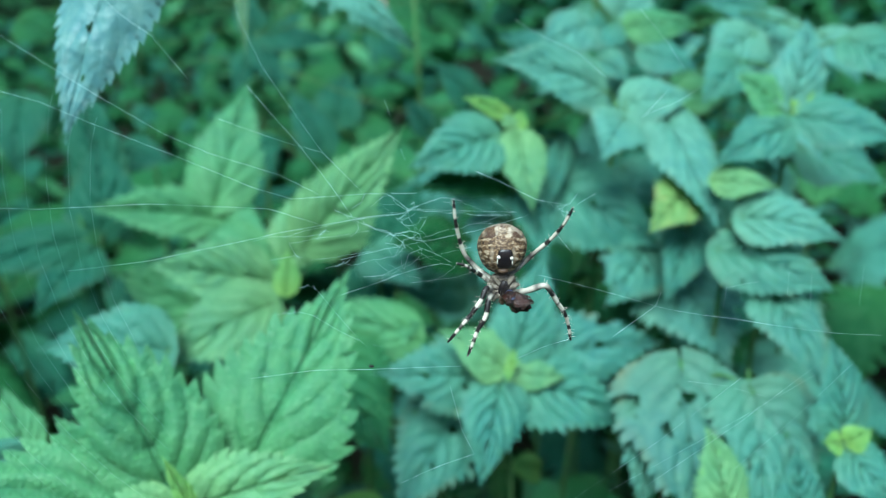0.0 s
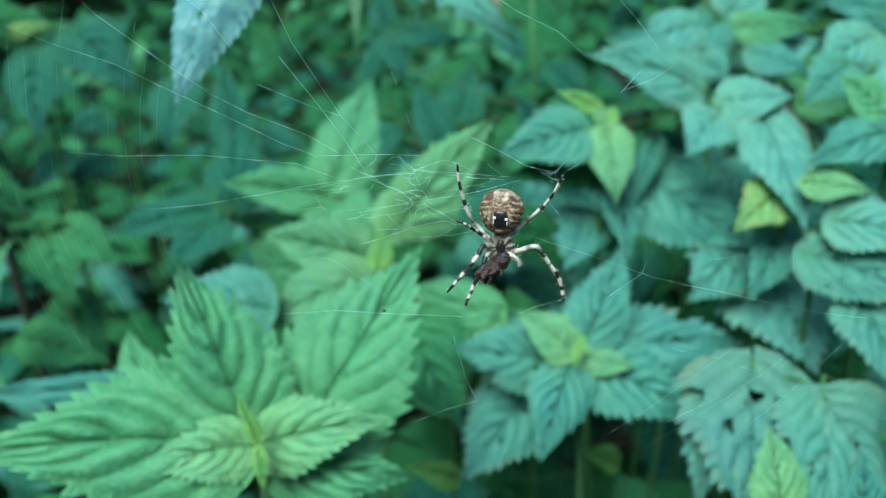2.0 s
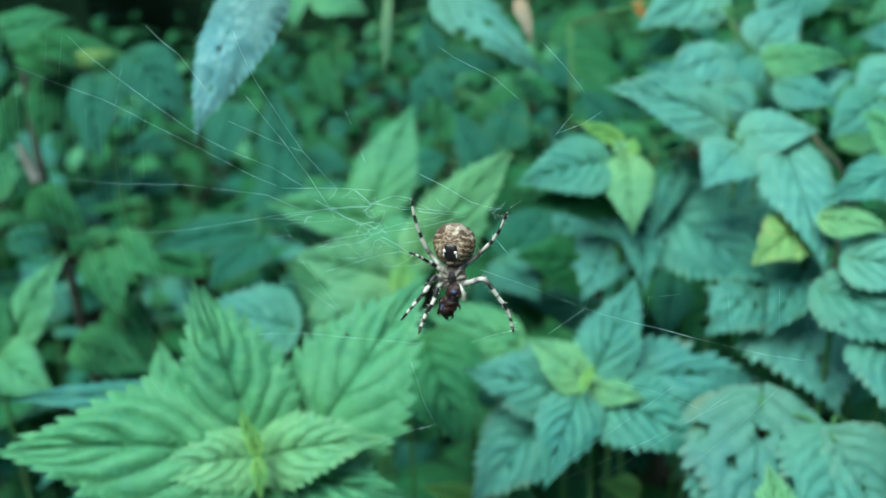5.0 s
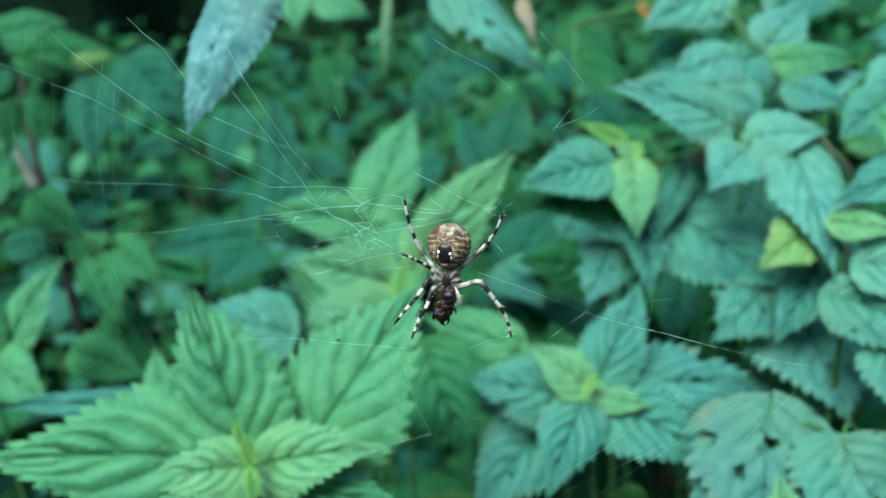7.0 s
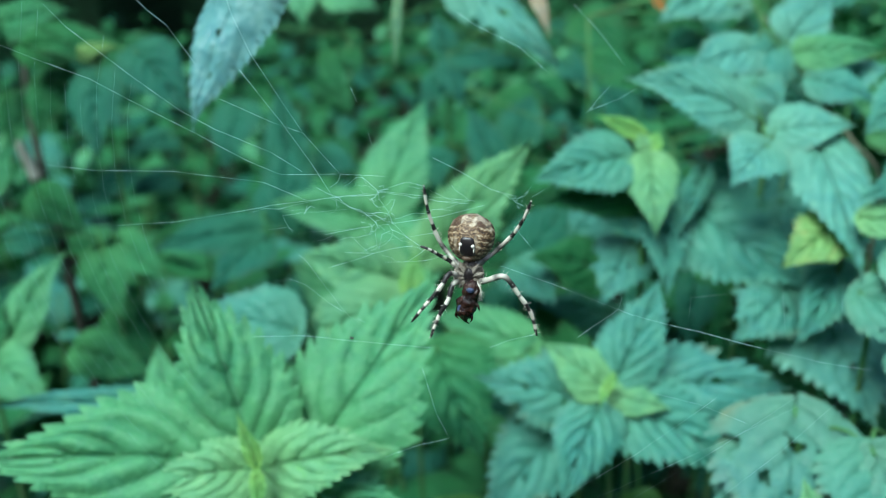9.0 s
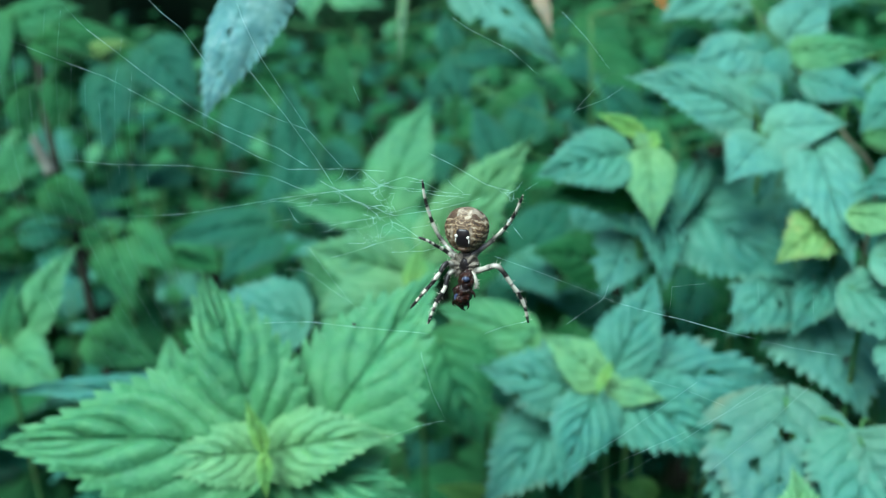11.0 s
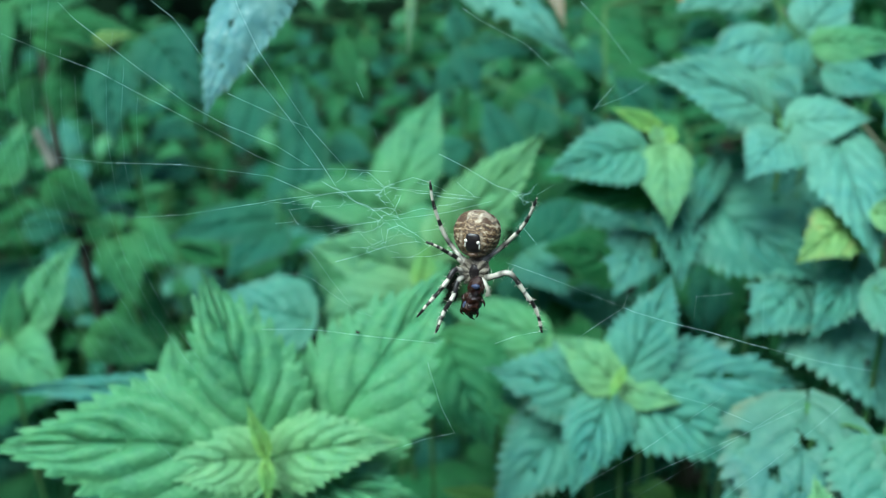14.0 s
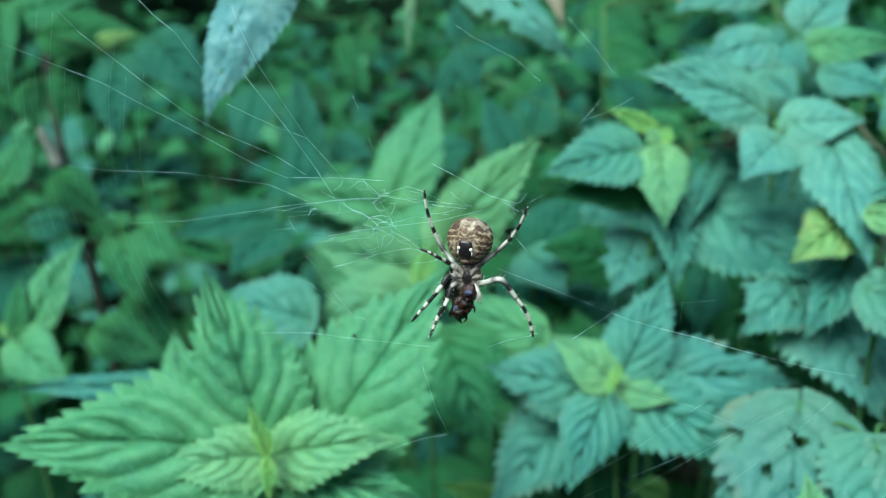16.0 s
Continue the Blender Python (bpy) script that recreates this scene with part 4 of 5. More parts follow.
    rim = n.ramp(n.math("ADD", n.math("ADD", z, n.math("MULTIPLY", x, 0.25)), n.math("MULTIPLY", mott, 0.0012)), (0.0050, (0, 0, 0)), (0.0058, (1, 1, 1)))
    tone = n.mix(n.math("MULTIPLY", rim, 0.75), tone, n.mix(n.ramp(n.noise(place, 620.0, 1.0), (0.47, (0, 0, 0)), (0.53, (1, 1, 1))), (0.70, 0.62, 0.50), (0.08, 0.040, 0.022)))
    n.link(tone, n.bsdf.inputs["Base Color"])
    n.bsdf.inputs["Roughness"].default_value = 0.62
    n.bump(n.noise(place, 2600.0, 3.0), 0.6, 0.0003)
    return n.mat


def leg_material(name, *stops):
    """Dark and cream rings along a leg: s for pale, g for grey, d for dark, l for cream."""
    leg = Nodes(name)
    uv = leg.add("UVMap", uv_map="UVMap").outputs[0]
    s = leg.add("SeparateXYZ")
    leg.link(uv, s.inputs[0])
    grain = leg.noise(leg.add("TexCoord").outputs["Object"], 1800.0, 3.0)
    at = leg.math("ADD", s.outputs[1], leg.math("MULTIPLY", leg.math("SUBTRACT", grain, 0.5), 0.04))
    tones = {"d": (0.008, 0.009, 0.012), "l": (0.74, 0.72, 0.60), "g": (0.13, 0.125, 0.11), "s": (0.54, 0.52, 0.44)}
    bands = leg.ramp(at, *[(p, tones[t]) for p, t in stops])
    bands = leg.mix(leg.math("MULTIPLY", grain, 0.22), bands, (0.10, 0.075, 0.05))
    leg.link(bands, leg.bsdf.inputs["Base Color"])
    leg.bsdf.inputs["Roughness"].default_value = 0.5
    return leg.mat


ABDOMEN = spider_materials()
LEG = leg_material("spider_leg", (0.0, "s"), (0.10, "g"), (0.16, "s"), (0.26, "g"), (0.30, "d"), (0.34, "g"), (0.40, "s"), (0.46, "l"), (0.50, "l"), (0.515, "d"), (0.57, "d"), (0.585, "l"), (0.69, "l"), (0.705, "d"), (0.79, "d"), (0.805, "l"), (0.90, "l"), (0.915, "d"), (1.0, "d"))
FORE_LEG = leg_material("spider_fore_leg", (0.0, "s"), (0.12, "g"), (0.19, "s"), (0.23, "d"), (0.37, "d"), (0.385, "l"), (0.47, "l"), (0.485, "d"), (0.65, "d"), (0.665, "l"), (0.72, "l"), (0.735, "g"), (0.78, "d"), (0.80, "l"), (0.85, "l"), (0.865, "d"), (1.0, "d"))
LONG_LEG = leg_material("spider_long_leg", (0.0, "s"), (0.12, "g"), (0.17, "s"), (0.25, "s"), (0.29, "g"), (0.33, "s"), (0.40, "g"), (0.43, "d"), (0.475, "d"), (0.49, "l"), (0.56, "l"), (0.575, "g"), (0.59, "l"), (0.66, "l"), (0.675, "d"), (0.735, "d"), (0.75, "l"), (0.83, "l"), (0.845, "d"), (0.88, "d"), (0.89, "l"), (0.925, "l"), (0.94, "d"))
SPIDER_BLACK = plain_material("spider_black", ((0.012, 0.011, 0.014), (0.03, 0.022, 0.02)), 900.0, 0.35, 0.3, 0.0001)
SPIDER_WHITE = plain_material("spider_white", ((0.82, 0.80, 0.72), (0.74, 0.70, 0.60)), 900.0, 0.5, 0.2, 0.0001)
SPIDER_BROWN = plain_material("spider_brown", ((0.08, 0.04, 0.022), (0.20, 0.13, 0.08)), 700.0, 0.5, 0.4, 0.0002)
SPIDER_SPINE = plain_material("spider_spine", ((0.78, 0.74, 0.64), (0.60, 0.55, 0.45)), 900.0, 0.5, 0.1, 0.0001)
SPIDER_FUR = plain_material("spider_fur", ((0.36, 0.32, 0.26), (0.11, 0.09, 0.07)), 800.0, 0.7, 0.6, 0.0003)
PREY = plain_material("prey_shell", ((0.007, 0.005, 0.006), (0.060, 0.020, 0.011)), 420.0, 0.12, 0.7, 0.0004)
PREY_BLUE = plain_material("prey_sheen", ((0.02, 0.03, 0.07), (0.09, 0.12, 0.21)), 600.0, 0.2, 0.6, 0.0003)
MM = 0.001


def blob(bm, centre, radii, turn=(0, 0, 0), rough=0.0, seed=0, fine=3):
    """An uneven ellipsoid, in millimetres."""
    made = bmesh.ops.create_icosphere(bm, subdivisions=fine, radius=1.0)["verts"]
    m = Matrix.Translation(Vector(centre) * MM) @ pose(0, 0, 0, *turn) @ Matrix.Diagonal((*(Vector(radii) * MM), 1))
    for v in made:
        v.co *= 1 + rough * noise.noise(v.co * 2.1 + Vector((seed * 7.3, 0, 0)))
        v.co = m @ v.co
    return made


def spines(bm, line, radii, count, rng, length):
    """Short stiff hairs along a limb."""
    for _ in range(count):
        i = rng.randrange(2, len(line) - 1)
        ahead = (line[i] - line[i - 1]).normalized()
        side = ahead.orthogonal().normalized()
        side.rotate(Matrix.Rotation(rng.uniform(0, 6.28), 3, ahead))
        p = line[i - 1].lerp(line[i], rng.random())
        tip = p + side * (radii[i] + length * rng.uniform(0.6, 1.2)) + ahead * length * 0.6
        tube(bm, [p, p.lerp(tip, 0.6), tip], [0.000055, 0.00004, 0.00001], 3)


def spider_leg(spider, thick, skin_of_leg, *points):
    rng = random.Random(int(points[-1][0] * 1000))
    line = smooth_line([Vector(p) * MM for p in points], 7)
    count = len(line) - 1
    radii = []
    for i in range(count + 1):
        s = i / count
        joint = 0.86 + 0.14 * abs(math.sin(s * math.pi * (len(points) - 1)))
        radii.append(thick * 1.16 * MM * (1.0 - 0.56 * s**0.9) * joint * (0.75 if s > 0.97 else 1))
    bm = bmesh.new()
    tube(bm, line, radii, 9)
    leg = part("leg", bm, skin_of_leg, spider)
    bm = bmesh.new()
    spines(bm, line, radii, 64 if len(points) > 7 else 48 if len(points) > 5 else 16, rng, 0.0009 if len(points) > 7 else 0.0007)
    part("fringe", bm, SPIDER_SPINE, leg, "short pale spines")
    return leg


def skin(x, z):
    """How far out the belly lies, in millimetres."""
    return -4.7 * math.sqrt(max(0.05, 1 - (x / 5.15) ** 2 - (z / 5.2) ** 2))


def build_spider():
    spider = new("spider")
    spider.location = (0.0129, 0.1549, 0.8787)
    tagged(spider, "brown garden spider with banded legs, head down in its web", "spider")
    bm = bmesh.new()
    for v in blob(bm, (0, 0, 0), (5.15, 4.7, 5.2), (0, 0, 0), 0.04, 3, 4):
        v.co.x *= 1.0 + 0.05 * min(1.0, max(-1.0, v.co.z / 0.005))
    abdomen = part("abdomen", bm, ABDOMEN, spider, "mottled brown and cream abdomen")
    abdomen.matrix_basis = pose(-0.0001, 0.0039, 0.0006, -14, 0, 0)
    bm = bmesh.new()
    rng = random.Random(5)
    for _ in range(260):
        way = Vector((rng.uniform(-1, 1), rng.uniform(-1, 0.4), rng.uniform(-1, 1))).normalized()
        p = Vector((way.x * 5.1, way.y * 4.65, way.z * 5.15)) * MM
        tube(bm, [p, p + way * 0.0004, p + way * 0.0007 + Vector((0, 0, 0.0003))], [0.000016, 0.000013, 0.000006], 3)
    part("hairs", bm, SPIDER_FUR, abdomen, "fine pale hairs")
    bm = bmesh.new()
    for v in blob(bm, (0, 0, 0), (1, 1, 1), (0, 0, 0), 0.06, 1, 4):
        c = v.co / MM
        x, z = (math.copysign(abs(k) ** 0.45, k) for k in (c.x, c.z))
        x, z = x * (1.60 - 0.10 * z) + 0.5, 2.10 * z - 1.50
        v.co = Vector((x, skin(x, z) + (0.38 * c.y if c.y < 0 else 0.6 * c.y), z)) * MM
    part("belly_patch", bm, SPIDER_BLACK, abdomen, "black belly patch")
    for x, z in ((-0.85, -1.05), (1.75, -1.25)):
        bm = bmesh.new()
        blob(bm, (x, skin(x, z) - 0.2, z), (0.42, 0.35, 0.42), (0, 0, 0), 0.25, 4, 2)
        blob(bm, (x + 0.22 * (1 if x > 0 else -1), skin(x, z - 0.8) - 0.12, z - 0.8), (0.16, 0.3, 0.7), (0, 0, 0), 0.2, 5, 2)
        part("belly_spot", bm, SPIDER_WHITE, abdomen, "white belly spot")
    bm = bmesh.new()
    blob(bm, (0.2, -2.7, -4.1), (1.2, 0.8, 0.7), (20, 0, 0), 0.2, 6)
    part("spinnerets", bm, SPIDER_BROWN, abdomen)
    bm = bmesh.new()
    blob(bm, (0.1, 2.6, -7.3), (3.0, 2.0, 3.2), (0, 0, 0), 0.12, 8)
    for a in (-0.9, -0.3, 0.3, 0.9, 2.24, 2.84, 3.44, 4.04):
        x, z = math.cos(a), math.sin(a)
        blob(bm, (0.3 + 1.9 * x, 1.0, -7.2 + 2.0 * z), (1.55, 0.9, 0.60), (0, -math.degrees(a), 0), 0.2, 9 + a, 3)
    rng = random.Random(8)
    for _ in range(420):
        way = Vector((rng.uniform(-1, 1), rng.uniform(-1, 0.2), rng.uniform(-1, 1))).normalized()
        p = Vector((0.2 + way.x * 3.0, 1.5 + way.y * 1.8, -7.3 + way.z * 3.0)) * MM
        tube(bm, [p, p + way * 0.0006, p + way * 0.0010], [0.00003, 0.000025, 0.00001], 3)
    body = part("cephalothorax", bm, SPIDER_FUR, spider, "pale furry head and breast")
    bm = bmesh.new()
    blob(bm, (0.45, 0.45, -7.0), (1.2, 0.7, 1.9), (0, 0, 0), 0.15, 20)
    part("breastplate", bm, SPIDER_BLACK, body, "dark breastplate")
    bm = bmesh.new()
    blob(bm, (0.1, 0.6, -9.6), (0.75, 0.9, 1.2), (0, -10, 0), 0.1, 21)
    blob(bm, (1.5, 0.6, -9.6), (0.75, 0.9, 1.2), (0, 10, 0), 0.1, 22)
    part("jaws", bm, SPIDER_BROWN, body)
    spider_leg(spider, 0.58, LEG, (-1.9, 2.6, -6.2), (-5.1, 4.4, -4.3), (-7.8, 5.1, -1.4), (-9.1, 4.2, 3.0), (-9.9, 3.2, 7.5), (-10.2, 2.8, 11.8))
    spider_leg(spider, 0.60, LEG, (1.1, 2.5, -5.1), (4.4, 4.3, -2.9), (7.0, 4.5, -0.3), (9.7, 3.2, 3.0), (11.9, 1.8, 6.8), (13.6, 0.9, 11.0))
    spider_leg(spider, 0.52, FORE_LEG, (-2.2, 2.7, -6.7), (-4.6, 2.5, -4.8), (-6.1, 0.3, -2.8), (-7.6, -1.9, -0.8), (-9.4, -2.5, 0.0))
    spider_leg(spider, 0.62, FORE_LEG, (-1.7, 1.8, -8.3), (-3.2, -1.4, -6.0), (-4.4, -3.2, -8.0), (-6.2, -3.9, -10.6), (-8.5, -4.6, -13.5), (-11.0, -4.8, -16.9))
    spider_leg(spider, 0.63, FORE_LEG, (-1.5, 1.9, -8.7), (-2.7, -1.1, -8.6), (-3.3, -2.8, -11.7), (-4.9, -3.5, -14.7), (-5.9, -4.2, -17.5), (-6.9, -4.5, -20.3))
    spider_leg(spider, 0.68, LONG_LEG, (1.7, 1.9, -8.9), (5.2, -0.8, -6.7), (8.3, -1.5, -5.2), (9.8, -0.8, -6.6), (11.6, -0.0, -9.8), (13.3, 0.8, -12.6), (14.4, 1.6, -15.8), (15.2, 2.0, -19.8))
    spider_leg(spider, 0.54, LEG, (1.2, 2.6, -6.4), (2.5, 6.5, -4.6), (2.5, 9.4, -1.0), (1.5, 9.8, 3.0))
    bm = bmesh.new()
    line = smooth_line([Vector(p) * MM for p in ((0, 0, 0), (1.2, -0.6, -0.8), (1.7, -0.6, -2.2), (1.4, -0.3, -3.7))], 6)
    radii = [(0.5 - 0.012 * i) * MM for i in range(len(line))]
    tube(bm, line, radii, 7)
    spines(bm, line, radii, 70, random.Random(3), 0.0007)
    palp = part("pedipalp", bm, SPIDER_SPINE, spider, "short pale hairy feeler")
    palp.location = (0.0021, -0.0002, -0.0080)
    return spider, palp


def build_prey():
    """The chewed remains of an insect, hanging from the jaws."""
    prey = new("insect_prey")
    tagged(prey, "dark chewed insect carcass held in the spider's jaws", "insect")
    bm = bmesh.new()
    blob(bm, (0.5, 0, -1.6), (1.8, 1.6, 2.9), (0, 14, 0), 0.3, 31, 4)
    blob(bm, (-0.5, -0.3, -4.9), (2.15, 1.8, 3.0), (0, 18, 0), 0.35, 32, 4)
    for v in bm.verts:
        v.co *= 1 + 0.05 * noise.noise(v.co * 900) + 0.06 * noise.noise(v.co * 3000) + 0.04 * noise.noise(v.co * 7000)
    part("carcass", bm, PREY, prey, "glossy dark brown shell")
    bm = bmesh.new()
    blob(bm, (-1.6, -1.2, -5.0), (0.6, 0.5, 1.0), (0, 20, 0), 0.3, 33)
    blob(bm, (0.8, -1.3, -0.4), (0.9, 0.5, 0.6), (0, 0, 0), 0.4, 34)
    part("sheen_plate", bm, PREY_BLUE, prey, "blue-black shiny plate")
    for pts in (((-1.2, -0.5, -6.6), (-0.6, -0.7, -8.0), (0.3, -0.6, -8.7)), ((0.4, -0.5, -6.0), (1.0, -0.7, -7.2), (0.5, -0.6, -8.3)), ((1.2, -0.4, -3.4), (2.4, -0.6, -4.2), (2.5, -0.4, -5.4)), ((-2.4, -0.4, -6.0), (-2.9, -0.5, -7.2), (-2.2, -0.5, -8.0))):
        bm = bmesh.new()
        line = smooth_line([Vector(p) * MM for p in pts], 4)
        tube(bm, line, [MM * (0.5 - 0.43 * i / (len(line) - 1)) for i in range(len(line))], 6)
        part("leg_stump", bm, PREY, prey)
    return prey


spider, pedipalp = build_spider()
prey = build_prey()
AT = Vector((0.0129, 0.1549, 0.8787)) + Vector((0.8, -0.9, -8.6)) * MM


# ---- web ----
def thread(web, *points, thick=0.000026, pieces=5):
    """A silk thread of uneven thickness, with drops on it."""
    bm = bmesh.new()
    ends = [Vector(p) - web.location for p in points]
    rng = random.Random(int(abs(points[0][0]) * 1e6))
    line = [a.lerp(b, k / pieces) for a, b in zip(ends, ends[1:]) for k in range(pieces)] + [ends[-1]]
    tube(bm, line, [thick * rng.uniform(0.35, 1.3) for _ in line], 4)
    for p in line[1:-1]:
        if rng.random() < 0.4:
            bmesh.ops.create_icosphere(bm, subdivisions=1, radius=thick * rng.uniform(1.8, 4.0), matrix=Matrix.Translation(p))
    return part("thread", bm, SILK, web)


web = new("spider_web")
web.location = (0.0129, 0.1549, 0.8787)
tagged(web, "torn orb web of fine white silk threads", "spider web")
thread(web, (-0.0939, 0.1539, 0.8887), (-0.0802, 0.1539, 0.8885), (-0.0579, 0.1538, 0.8900), (-0.0340, 0.1539, 0.8893), (-0.0238, 0.1542, 0.8859))
thread(web, (-0.0775, 0.1554, 0.8742), (-0.0602, 0.1551, 0.8769), (-0.0375, 0.1545, 0.8825), (-0.0329, 0.1544, 0.8838), (-0.0184, 0.1541, 0.8869), (-0.0068, 0.1539, 0.8887))
thread(web, (-0.0899, 0.1513, 0.9152), (-0.0751, 0.1517, 0.9110), (-0.0654, 0.1521, 0.9066), (-0.0503, 0.1528, 0.9001), (-0.0369, 0.1534, 0.8940), (-0.0291, 0.1536, 0.8915), (-0.0150, 0.1535, 0.8928), (-0.0045, 0.1535, 0.8931))
thread(web, (-0.1019, 0.1509, 0.9191), (-0.0899, 0.1513, 0.9152), thick=0.000017)
thread(web, (-0.0779, 0.1505, 0.9225), (-0.0639, 0.1516, 0.9124), (-0.0523, 0.1523, 0.9048), (-0.0443, 0.1527, 0.9010), (-0.0308, 0.1532, 0.8965), (-0.0238, 0.1535, 0.8926))
thread(web, (-0.0826, 0.1501, 0.9273), (-0.0779, 0.1505, 0.9225), thick=0.000017)
thread(web, (-0.0592, 0.1498, 0.9300), (-0.0558, 0.1501, 0.9266), (-0.0515, 0.1505, 0.9234), (-0.0462, 0.1512, 0.9156))
thread(web, (-0.0414, 0.1520, 0.9079), (-0.0297, 0.1524, 0.9035), (-0.0224, 0.1527, 0.9014))
thread(web, (-0.0359, 0.1499, 0.9291), (-0.0352, 0.1502, 0.9258), (-0.0321, 0.1510, 0.9177), (-0.0268, 0.1519, 0.9087), (-0.0224, 0.1527, 0.9014), (-0.0147, 0.1535, 0.8927))
thread(web, (-0.0354, 0.1514, 0.9143), (-0.0270, 0.1525, 0.9032), (-0.0214, 0.1533, 0.8948), (-0.0170, 0.1541, 0.8871), (-0.0138, 0.1543, 0.8854), (-0.0099, 0.1544, 0.8842), (-0.0055, 0.1547, 0.8805))
thread(web, (-0.0097, 0.1535, 0.8926), (-0.0063, 0.1538, 0.8897), (0.0041, 0.1539, 0.8894), (0.0152, 0.1539, 0.8893))
thread(web, (-0.0061, 0.1538, 0.8897), (0.0005, 0.1536, 0.8923), (0.0044, 0.1536, 0.8916))
thread(web, (-0.0202, 0.1550, 0.8779), (-0.0109, 0.1547, 0.8806), (-0.0028, 0.1546, 0.8825), (0.0076, 0.1543, 0.8851), (0.0175, 0.1539, 0.8887))
thread(web, (-0.0346, 0.1550, 0.8776), (-0.0296, 0.1549, 0.8787), (-0.0280, 0.1550, 0.8781), thick=0.000017)
thread(web, (-0.0073, 0.1552, 0.8758), (-0.0063, 0.1549, 0.8795), (-0.0035, 0.1547, 0.8808), (-0.0004, 0.1549, 0.8794), (0.0024, 0.1550, 0.8776))
thread(web, (-0.0157, 0.1554, 0.8739), (-0.0088, 0.1554, 0.8745), (-0.0032, 0.1552, 0.8765), (0.0008, 0.1550, 0.8775))
thread(web, (-0.0205, 0.1558, 0.8695), (-0.0146, 0.1556, 0.8718), (-0.0088, 0.1554, 0.8744))
thread(web, (-0.0063, 0.1538, 0.8897), (-0.0062, 0.1540, 0.8878), (-0.0045, 0.1543, 0.8853), (-0.0034, 0.1546, 0.8821))
thread(web, (-0.0170, 0.1541, 0.8871), (-0.0128, 0.1540, 0.8880), (-0.0061, 0.1539, 0.8888))
thread(web, (-0.0131, 0.1543, 0.8851), (-0.0092, 0.1544, 0.8837), (-0.0066, 0.1544, 0.8838), (-0.0054, 0.1545, 0.8828), (-0.0028, 0.1546, 0.8825))
thread(web, (-0.0244, 0.1545, 0.8831), (-0.0238, 0.1543, 0.8846), (-0.0220, 0.1544, 0.8843))
thread(web, (-0.0147, 0.1535, 0.8927), (-0.0154, 0.1537, 0.8910), (-0.0174, 0.1538, 0.8896))
thread(web, (-0.0122, 0.1554, 0.8742), (-0.0058, 0.1550, 0.8778), (-0.0004, 0.1549, 0.8794), (0.0062, 0.1547, 0.8812), thick=0.000017)
thread(web, (-0.0062, 0.1555, 0.8726), (0.0032, 0.1554, 0.8741), (0.0091, 0.1552, 0.8763), thick=0.000017)
thread(web, (0.0067, 0.1530, 0.8980), (0.0118, 0.1532, 0.8958), (0.0188, 0.1536, 0.8921), (0.0252, 0.1537, 0.8909))
thread(web, (0.0203, 0.1553, 0.8750), (0.0317, 0.1556, 0.8720), (0.0452, 0.1560, 0.8679), (0.0475, 0.1561, 0.8672), thick=0.000017)
thread(web, (0.0368, 0.1568, 0.8597), (0.0402, 0.1565, 0.8631), (0.0452, 0.1560, 0.8679), (0.0458, 0.1557, 0.8711))
thread(web, (0.0554, 0.1562, 0.8658), (0.0620, 0.1563, 0.8650), (0.0701, 0.1564, 0.8636), (0.0735, 0.1565, 0.8631))
thread(web, (0.0174, 0.1574, 0.8540), (0.0220, 0.1571, 0.8568), (0.0280, 0.1569, 0.8592))
thread(web, (-0.0407, 0.1538, 0.8498), (-0.0265, 0.1536, 0.8523), (-0.0147, 0.1535, 0.8528), (0.0048, 0.1534, 0.8541))
thread(web, (0.0025, 0.1540, 0.8482), (0.0052, 0.1552, 0.8360), (0.0081, 0.1559, 0.8293))
thread(web, (-0.0090, 0.1568, 0.8198), (0.0003, 0.1562, 0.8256), (0.0081, 0.1559, 0.8293))
thread(web, (0.0591, 0.1555, 0.8729), (0.0591, 0.1560, 0.8676), thick=0.000010)
thread(web, (0.0590, 0.1555, 0.8726), (0.0658, 0.1554, 0.8744), thick=0.000010)
thread(web, (0.0711, 0.1552, 0.8765), (0.0724, 0.1563, 0.8646), thick=0.000010)
thread(web, (0.0756, 0.1551, 0.8765), (0.0771, 0.1560, 0.8678), thick=0.000010)
thread(web, (0.0857, 0.1549, 0.8792), (0.0870, 0.1559, 0.8685), thick=0.000010)
thread(web, (0.0407, 0.1613, 0.8150), (0.0577, 0.1599, 0.8294), (0.0716, 0.1587, 0.8414), (0.0822, 0.1577, 0.8510), thick=0.000010)
thread(web, (0.0470, 0.1561, 0.8672), (0.0554, 0.1562, 0.8658), thick=0.000017)
thread(web, (0.0735, 0.1565, 0.8631), (0.0846, 0.1566, 0.8617), (0.0933, 0.1567, 0.8614), thick=0.000017)
thread(web, (0.0539, 0.1579, 0.8485), (0.0631, 0.1581, 0.8473), (0.0723, 0.1584, 0.8445), thick=0.000010)
thread(web, (0.0130, 0.1501, 0.9270), (0.0162, 0.1503, 0.9249), (0.0247, 0.1507, 0.9210), (0.0300, 0.1511, 0.9166))
thread(web, (0.0348, 0.1499, 0.9287), (0.0394, 0.1504, 0.9240), (0.0441, 0.1510, 0.9182))
thread(web, (0.0375, 0.1519, 0.9091), (0.0413, 0.1514, 0.9141))
thread(web, (0.0376, 0.1518, 0.9095), (0.0434, 0.1516, 0.9121), (0.0472, 0.1513, 0.9149))
thread(web, (0.0234, 0.1543, 0.8845), (0.0269, 0.1548, 0.8801))
thread(web, (-0.0103, 0.1516, 0.9120), (-0.0091, 0.1519, 0.9088))
thread(web, (-0.0074, 0.1526, 0.9025), (-0.0067, 0.1528, 0.9001))
thread(web, (0.0269, 0.1537, 0.8911), (0.0303, 0.1534, 0.8936))
